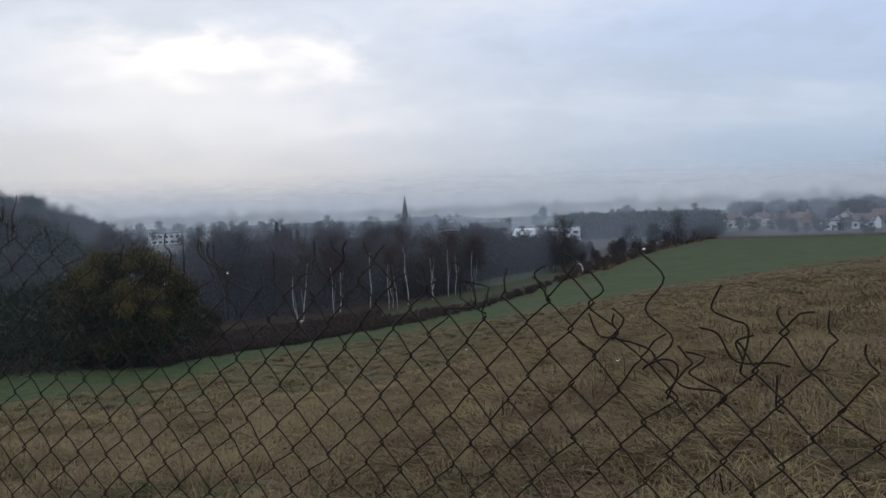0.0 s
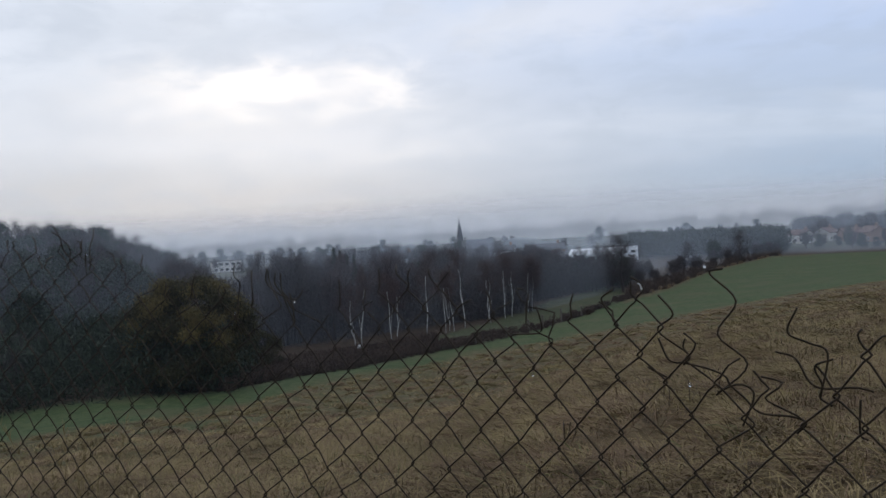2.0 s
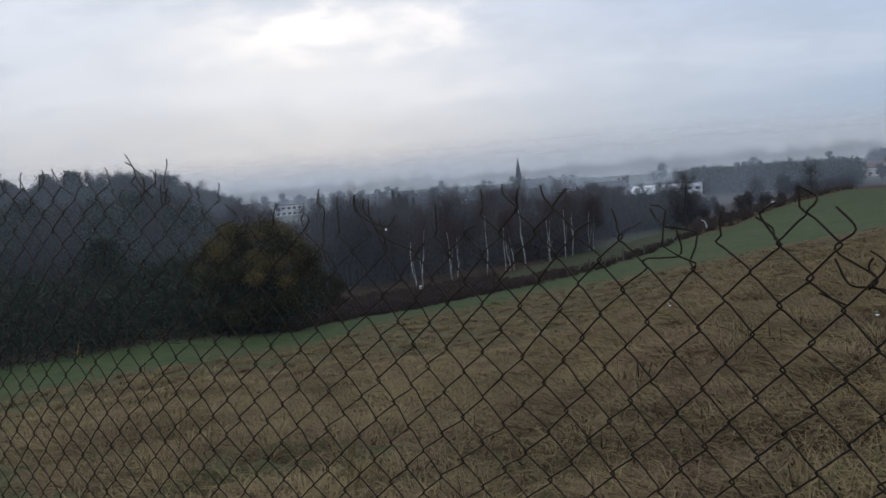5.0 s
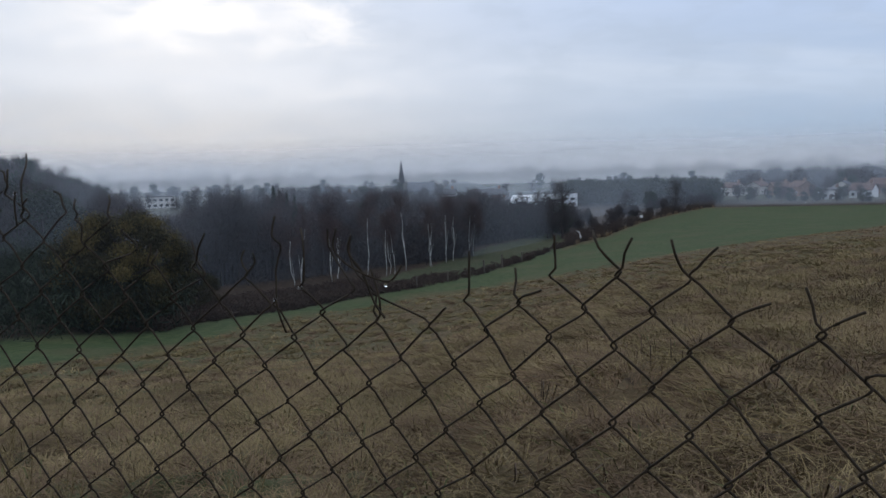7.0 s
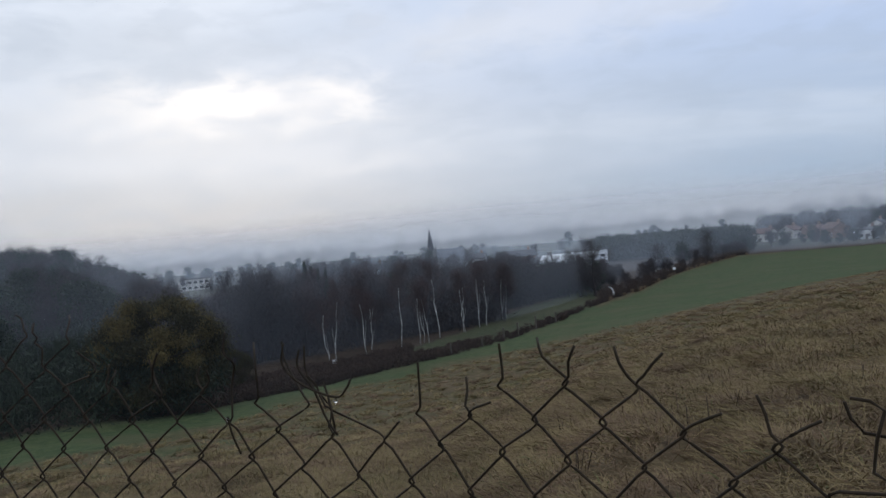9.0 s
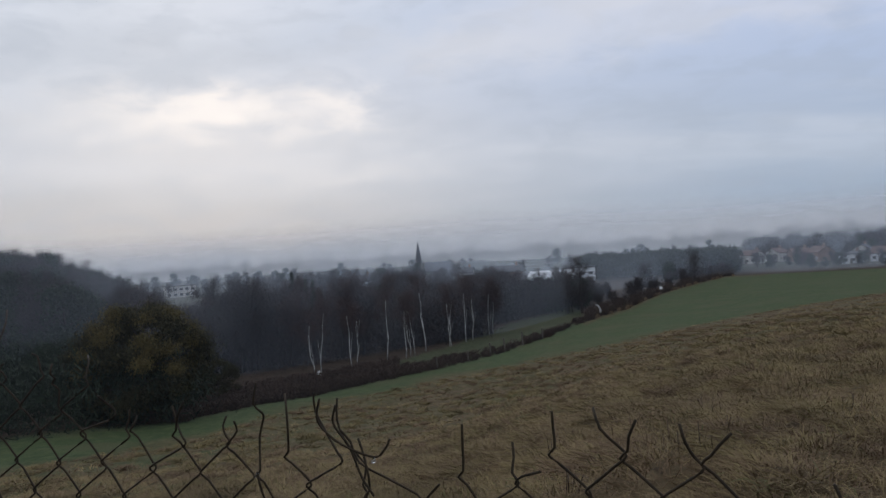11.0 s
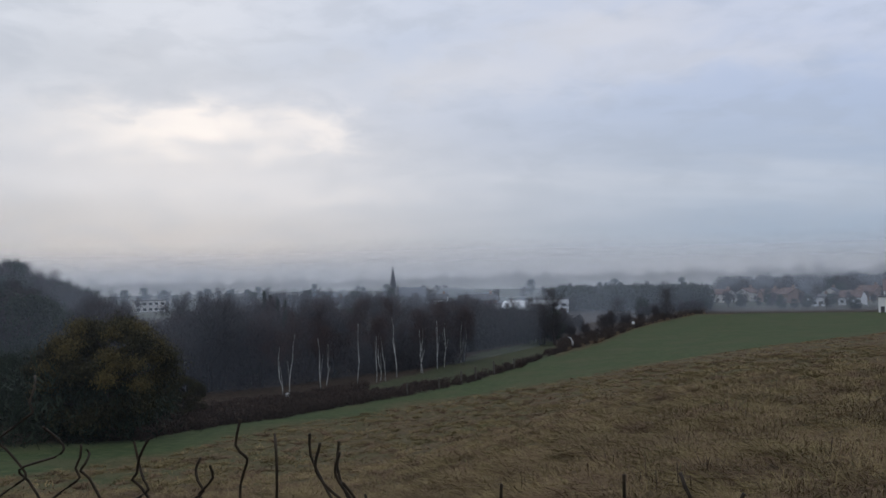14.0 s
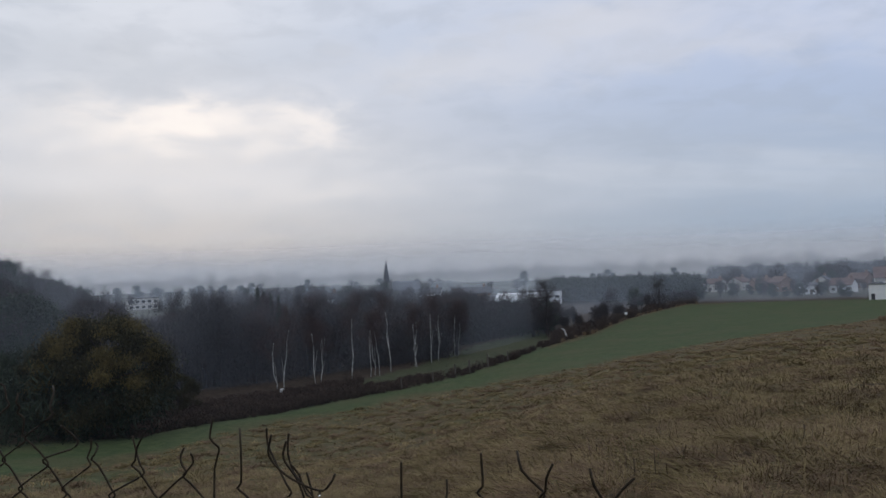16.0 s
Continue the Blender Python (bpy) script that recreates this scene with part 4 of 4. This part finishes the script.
M_TUSSOCK = material("tussock_grass", (0.062, 0.050, 0.022), (0.225, 0.172, 0.080), 0.6, 0.9, island=0.25)
for near, far, count, long, wide in ((6, 22, 110000, 0.34, 0.008), (22, 75, 130000, 0.46, 0.018)):
    grass("tussock_grass", near, far, -44, 44, count, long, wide, M_TUSSOCK, "rounded olive-brown grass tussocks on the slope", droop=1.1, tuft=130, stray=0.15, phase=200.0, thin=-0.2)
    grass("tussock_grass", near, far, -44, 44, count * 2 // 3, long * 0.9, wide, M_RUST, "rounded russet grass tussocks on the slope", droop=1.1, tuft=130, stray=0.15, phase=260.0, thin=-0.2)
grass("dead_stalks", 3.0, 26, 0, 44, 1200, 0.42, 0.010, M_STALK, "dark dead weed stalks in the grass", droop=0.35, tuft=7, stray=0.05, phase=120.0, thin=0.3)

def tall_grass(x, y, n, h, label):
    g = np.random.default_rng(int(abs(x) * 100))
    az, r = az_r(x, y)
    z = ground_z(az, r)
    e = new("tall_grass")
    e.location = (x, y, z)
    tagged(e, label, "grass", "tall stems by the fence")
    for k in range(n):
        a, lean = g.random() * 6.28, g.uniform(0.05, 0.22)
        q = np.linspace(0, 1, 6)[:, None]
        L = h * g.uniform(0.7, 1.1)
        root = np.array([g.normal(0, 0.05), g.normal(0, 0.05), -0.05])
        pts = root + q * np.array([0, 0, L]) + q ** 2 * np.array([math.cos(a), math.sin(a), -0.2]) * L * lean
        v, f = tube(pts, 0.0022 * (1 - 0.6 * q[:, 0]), 4)
        m = 36
        u = g.uniform(0.78, 1.0, m)
        roots = np.stack([np.interp(u, q[:, 0], pts[:, c]) for c in range(3)], 1)
        tv, tf = blades(roots, roots + g.normal(0, 0.016, (m, 3)) + (0, 0, 0.03), np.full(m, 0.004))
        av, af = join([(v, f), (tv, [tuple(t) for t in tf])])
        put("stem", mesh_of("stem", av, af, M_DRY), e)


for x, y, n, h in ((-2.56, 0.50, 9, 1.12), (-2.42, 0.62, 5, 0.9), (-1.5, 0.75, 6, 0.85), (-1.75, 0.9, 5, 0.8), (0.2, 2.6, 6, 0.75)):
    tall_grass(x, y, n, h, "tall pale dead grass stems behind the fence")

# ---------------------------------------------------------------- the torn chain-link fence
H = 0.0425     # half a mesh high
WIRE_R = 0.00145


def along(s):
    """The fence's line: straight, then bending towards the viewer's side."""
    k = math.log1p(math.exp((-s - 0.27) / 0.05)) * 0.05
    return s + 0.037 * k, -0.27 * k


def on_fence(s, z, off=0.0):
    x, y = along(s)
    sag = 0.055 * max(0.0, -s - 0.3) / (1 + 0.4 * max(0.0, -s - 0.3))
    return np.array([x, y - 0.008 + off + 0.006 * math.sin(s * 3.1 + z * 2.0), z + sag + 0.004 * math.sin(s * 9.0)])


def smooth_line(pts, per=4):
    """A rounded line through pts."""
    p = np.asarray(pts, float)
    p = np.vstack([2 * p[0] - p[1], p, 2 * p[-1] - p[-2]])
    out = []
    for k in range(1, len(p) - 2):
        for u in np.linspace(0, 1, per, endpoint=False):
            a, b, c, d = p[k - 1:k + 3]
            out.append(0.5 * (2 * b + (c - a) * u + (2 * a - 5 * b + 4 * c - d) * u * u + (3 * b - a - 3 * c + d) * u ** 3))
    return np.array(out + [p[-2]])


fence = new("chain_link_fence")
tagged(fence, "torn rusty chain-link fence with bent loose wire ends", "fence")
# how high each wire near the tear still reaches, and how its loose end bends (along the fence, up)
TOPS = {-18: 2, -17: 2, -16: 2, -15: 2, -14: 2, -13: 2, -12: 1, -11: 2, -10: 2, -9: 1, -8: 1, -7: 1, -6: 1, -5: 2, -4: 2, -3: 2, -2: 3, -1: 3, 0: 3, 1: 3, 2: 3, 3: 2, 4: 2, 5: 2, 6: 1, 7: 1, 8: 1, 9: 2, 10: 2, 11: 3, 12: 3, 13: 1, 14: 1, 15: 0, 16: 0, 17: 0, 18: 0, 19: 1}
ENDS = {-18: ((0.004, 0.012), (0.002, 0.014)), -17: ((-0.010, 0.008), (-0.006, 0.004)), -16: ((-0.022, 0.010), (-0.008, 0.026)), -15: ((0.018, 0.020), (0.022, 0.022)),
        -14: ((-0.010, 0.010), (0.004, 0.012)), -13: ((0.010, 0.012), (0.004, 0.014)), -12: ((-0.016, 0.036), (0.020, 0.028), (0.018, 0.012), (-0.012, 0.010), (0.008, 0.026)),
        -11: ((0.012, 0.040), (-0.022, 0.028)), -10: ((-0.030, 0.020), (-0.026, 0.022), (0.006, 0.024)), -9: ((0.000, 0.022), (-0.038, 0.020), (-0.020, 0.026), (0.006, 0.028)),
        -8: ((0.010, 0.020), (-0.014, 0.022), (-0.010, 0.018)), -7: ((-0.050, 0.014), (-0.032, 0.015), (-0.018, 0.022), (-0.006, 0.016)), -6: ((0.013, 0.013), (0.005, 0.004)), -5: ((0.0, 0.025), (0.003, 0.026)), -4: ((-0.004, 0.014), (-0.004, 0.014)),
        -3: ((0.012, 0.004), (0.014, 0.005)), -2: ((-0.003, 0.018), (0.002, 0.018)), -1: ((-0.012, 0.018), (-0.013, 0.016)), 0: ((0.006, 0.016), (0.008, 0.016)),
        1: ((-0.004, 0.016), (-0.005, 0.015)), 2: ((0.008, 0.010), (0.010, 0.010)), 3: ((0.015, 0.008), (0.016, 0.006)), 4: ((-0.004, 0.016), (-0.006, 0.016)), 5: ((0.014, 0.008), (0.016, 0.008)),
        6: ((0.045, 0.002), (0.006, 0.014), (-0.007, 0.030)), 7: ((0.010, 0.040), (-0.055, 0.008), (-0.010, 0.028)), 8: ((-0.050, 0.024), (0.012, 0.050), (-0.024, 0.008)),
        9: ((-0.002, 0.018), (0.004, 0.018))}
fr = random.Random(5)
for i in range(-84, 38):
    top = TOPS.get(i, min(5, int(1.9 + fr.random() * 1.4 + 4.0 * max(0.0, -i * 0.0394 - 0.42))) if i < 0 else fr.choice((0, 1, 2)))
    pts = []
    for r in range(-31, top + 1):
        left = (i + r) % 2 == 1
        c = i if left else i + 1
        # the left half hangs askew, the right half has dropped a little
        skew = min(1.0, max(0.0, (1.5 - c) / 6.0)) * (0.18 * max(r, -9) - 0.2) - 0.02 * max(0, c - 8)
        s = (c + skew) * 0.0394 - (0.00006 * c * c if c > 0 else 0)
        d = -1 if left else 1
        jig = fr.gauss(0, 0.0012)
        loose = max(0, r - top + 2) * (0.0008 if -10 <= i <= 13 else 0.003)
        s += jig + fr.gauss(0, loose)
        z = 1.333 + H * r - 0.0045 * max(0, r - 1) + fr.gauss(0, 0.0015 + loose * 0.5)
        z -= H * 0.27 * min(1.0, max(0.0, (c - 2) / 4.0))
        front = 0.0028 * (1 if left else -1)
        pts.append(on_fence(s - d * 0.0065, z - 0.0085, front))
        pts.append(on_fence(s + d * 0.0026, z, 0.0))
        pts.append(on_fence(s - d * 0.0065, z + 0.0085, -front))
    # the broken end
    d = -1 if (i + top) % 2 == 1 else 1
    steps = ENDS.get(i) or ((-d * fr.uniform(0.0, 0.016), fr.uniform(0.008, 0.018)), (fr.gauss(0, 0.014), fr.uniform(0.0, 0.016)))
    e0 = pts[-1]
    for dx, dz in steps:
        e0 = e0 + np.array([dx * 0.96, fr.gauss(0, 0.006) - (0.27 * dx if i < -7 else 0), dz])
        pts.append(e0)
    v, f = tube(smooth_line(pts, 2), WIRE_R, 5)
    put("wire", mesh_of("wire", v, f, M_WIRE, True), fence)


def loose_wire(pts):
    v, f = tube(smooth_line(pts, 5), WIRE_R, 6)
    put("wire", mesh_of("wire", v, f, M_WIRE, True), fence)


def torn_end(*points):
    """A loose end lying in the fence's plane, its points given along the fence and up."""
    loose_wire([on_fence(a, b, 0.004) for a, b in points])


def water_drop(p, r=0.004):
    bm = bmesh.new()
    bmesh.ops.create_uvsphere(bm, u_segments=10, v_segments=8, radius=r)
    for q in bm.verts:
        q.co.z *= 1.3 if q.co.z > 0 else 1.0
        q.co += Vector(p)
    me = bpy.data.meshes.new("water_drop")
    bm.to_mesh(me)
    bm.free()
    me.materials.append(M_DROP)
    tagged(put("water_drop", me), "clear water drop hanging from a rusty wire", "water drop", "drops on the fence")


# hooked wire ends standing up where the fence is still whole
loose_wire(((-0.900, -0.190, 1.520), (-0.912, -0.215, 1.560), (-0.905, -0.225, 1.590), (-0.921, -0.233, 1.622)))
loose_wire(((-0.930, -0.195, 1.530), (-0.915, -0.200, 1.565), (-0.935, -0.215, 1.595), (-0.955, -0.220, 1.606)))
loose_wire(((-0.855, -0.180, 1.520), (-0.865, -0.175, 1.560), (-0.895, -0.150, 1.590), (-0.943, -0.125, 1.608)))
loose_wire(((-0.828, -0.204, 1.500), (-0.830, -0.204, 1.530), (-0.824, -0.204, 1.550)))
# tangled ends left of the tear, with drops hanging from them
loose_wire(((-0.338, -0.062, 1.497), (-0.345, -0.060, 1.470), (-0.318, -0.056, 1.447), (-0.276, -0.045, 1.432), (-0.262, -0.040, 1.442), (-0.258, -0.036, 1.452)))
loose_wire(((-0.325, -0.050, 1.488), (-0.330, -0.050, 1.466), (-0.312, -0.045, 1.440), (-0.300, -0.040, 1.405), (-0.285, -0.038, 1.385)))
loose_wire(((-0.420, -0.075, 1.360), (-0.424, -0.082, 1.385), (-0.428, -0.084, 1.408)))
# long springy ends right of the tear
loose_wire(((0.569, -0.005, 1.305), (0.612, 0.0, 1.350), (0.573, 0.0, 1.390), (0.599, 0.005, 1.436), (0.563, 0.008, 1.474), (0.582, 0.008, 1.481)))
torn_end((0.681, 1.431), (0.668, 1.399), (0.694, 1.385), (0.715, 1.372), (0.704, 1.315))
torn_end((0.652, 1.373), (0.676, 1.365), (0.692, 1.335), (0.710, 1.327), (0.745, 1.330), (0.765, 1.326))
torn_end((0.721, 1.365), (0.699, 1.355), (0.707, 1.332), (0.704, 1.315), (0.718, 1.305))
torn_end((0.750, 1.315), (0.748, 1.273), (0.757, 1.265))
torn_end((0.529, 1.352), (0.562, 1.346), (0.584, 1.337), (0.591, 1.325), (0.609, 1.309), (0.629, 1.290), (0.668, 1.288), (0.686, 1.281), (0.674, 1.266))
torn_end((0.573, 1.314), (0.598, 1.326), (0.617, 1.323), (0.621, 1.308), (0.605, 1.270))
torn_end((0.490, 1.386), (0.505, 1.355), (0.529, 1.352))
torn_end((0.493, 1.449), (0.514, 1.421), (0.490, 1.397), (0.534, 1.365), (0.526, 1.349))
torn_end((0.428, 1.400), (0.403, 1.435), (0.407, 1.446), (0.422, 1.455))
torn_end((0.471, 1.342), (0.501, 1.329))
for p in ((-0.826, -0.204, 1.546), (-0.276, -0.045, 1.4275), (-0.4275, -0.084, 1.404), (0.272, -0.012, 1.312), (0.535, -0.012, 1.3175)):
    water_drop(p, 0.0025)
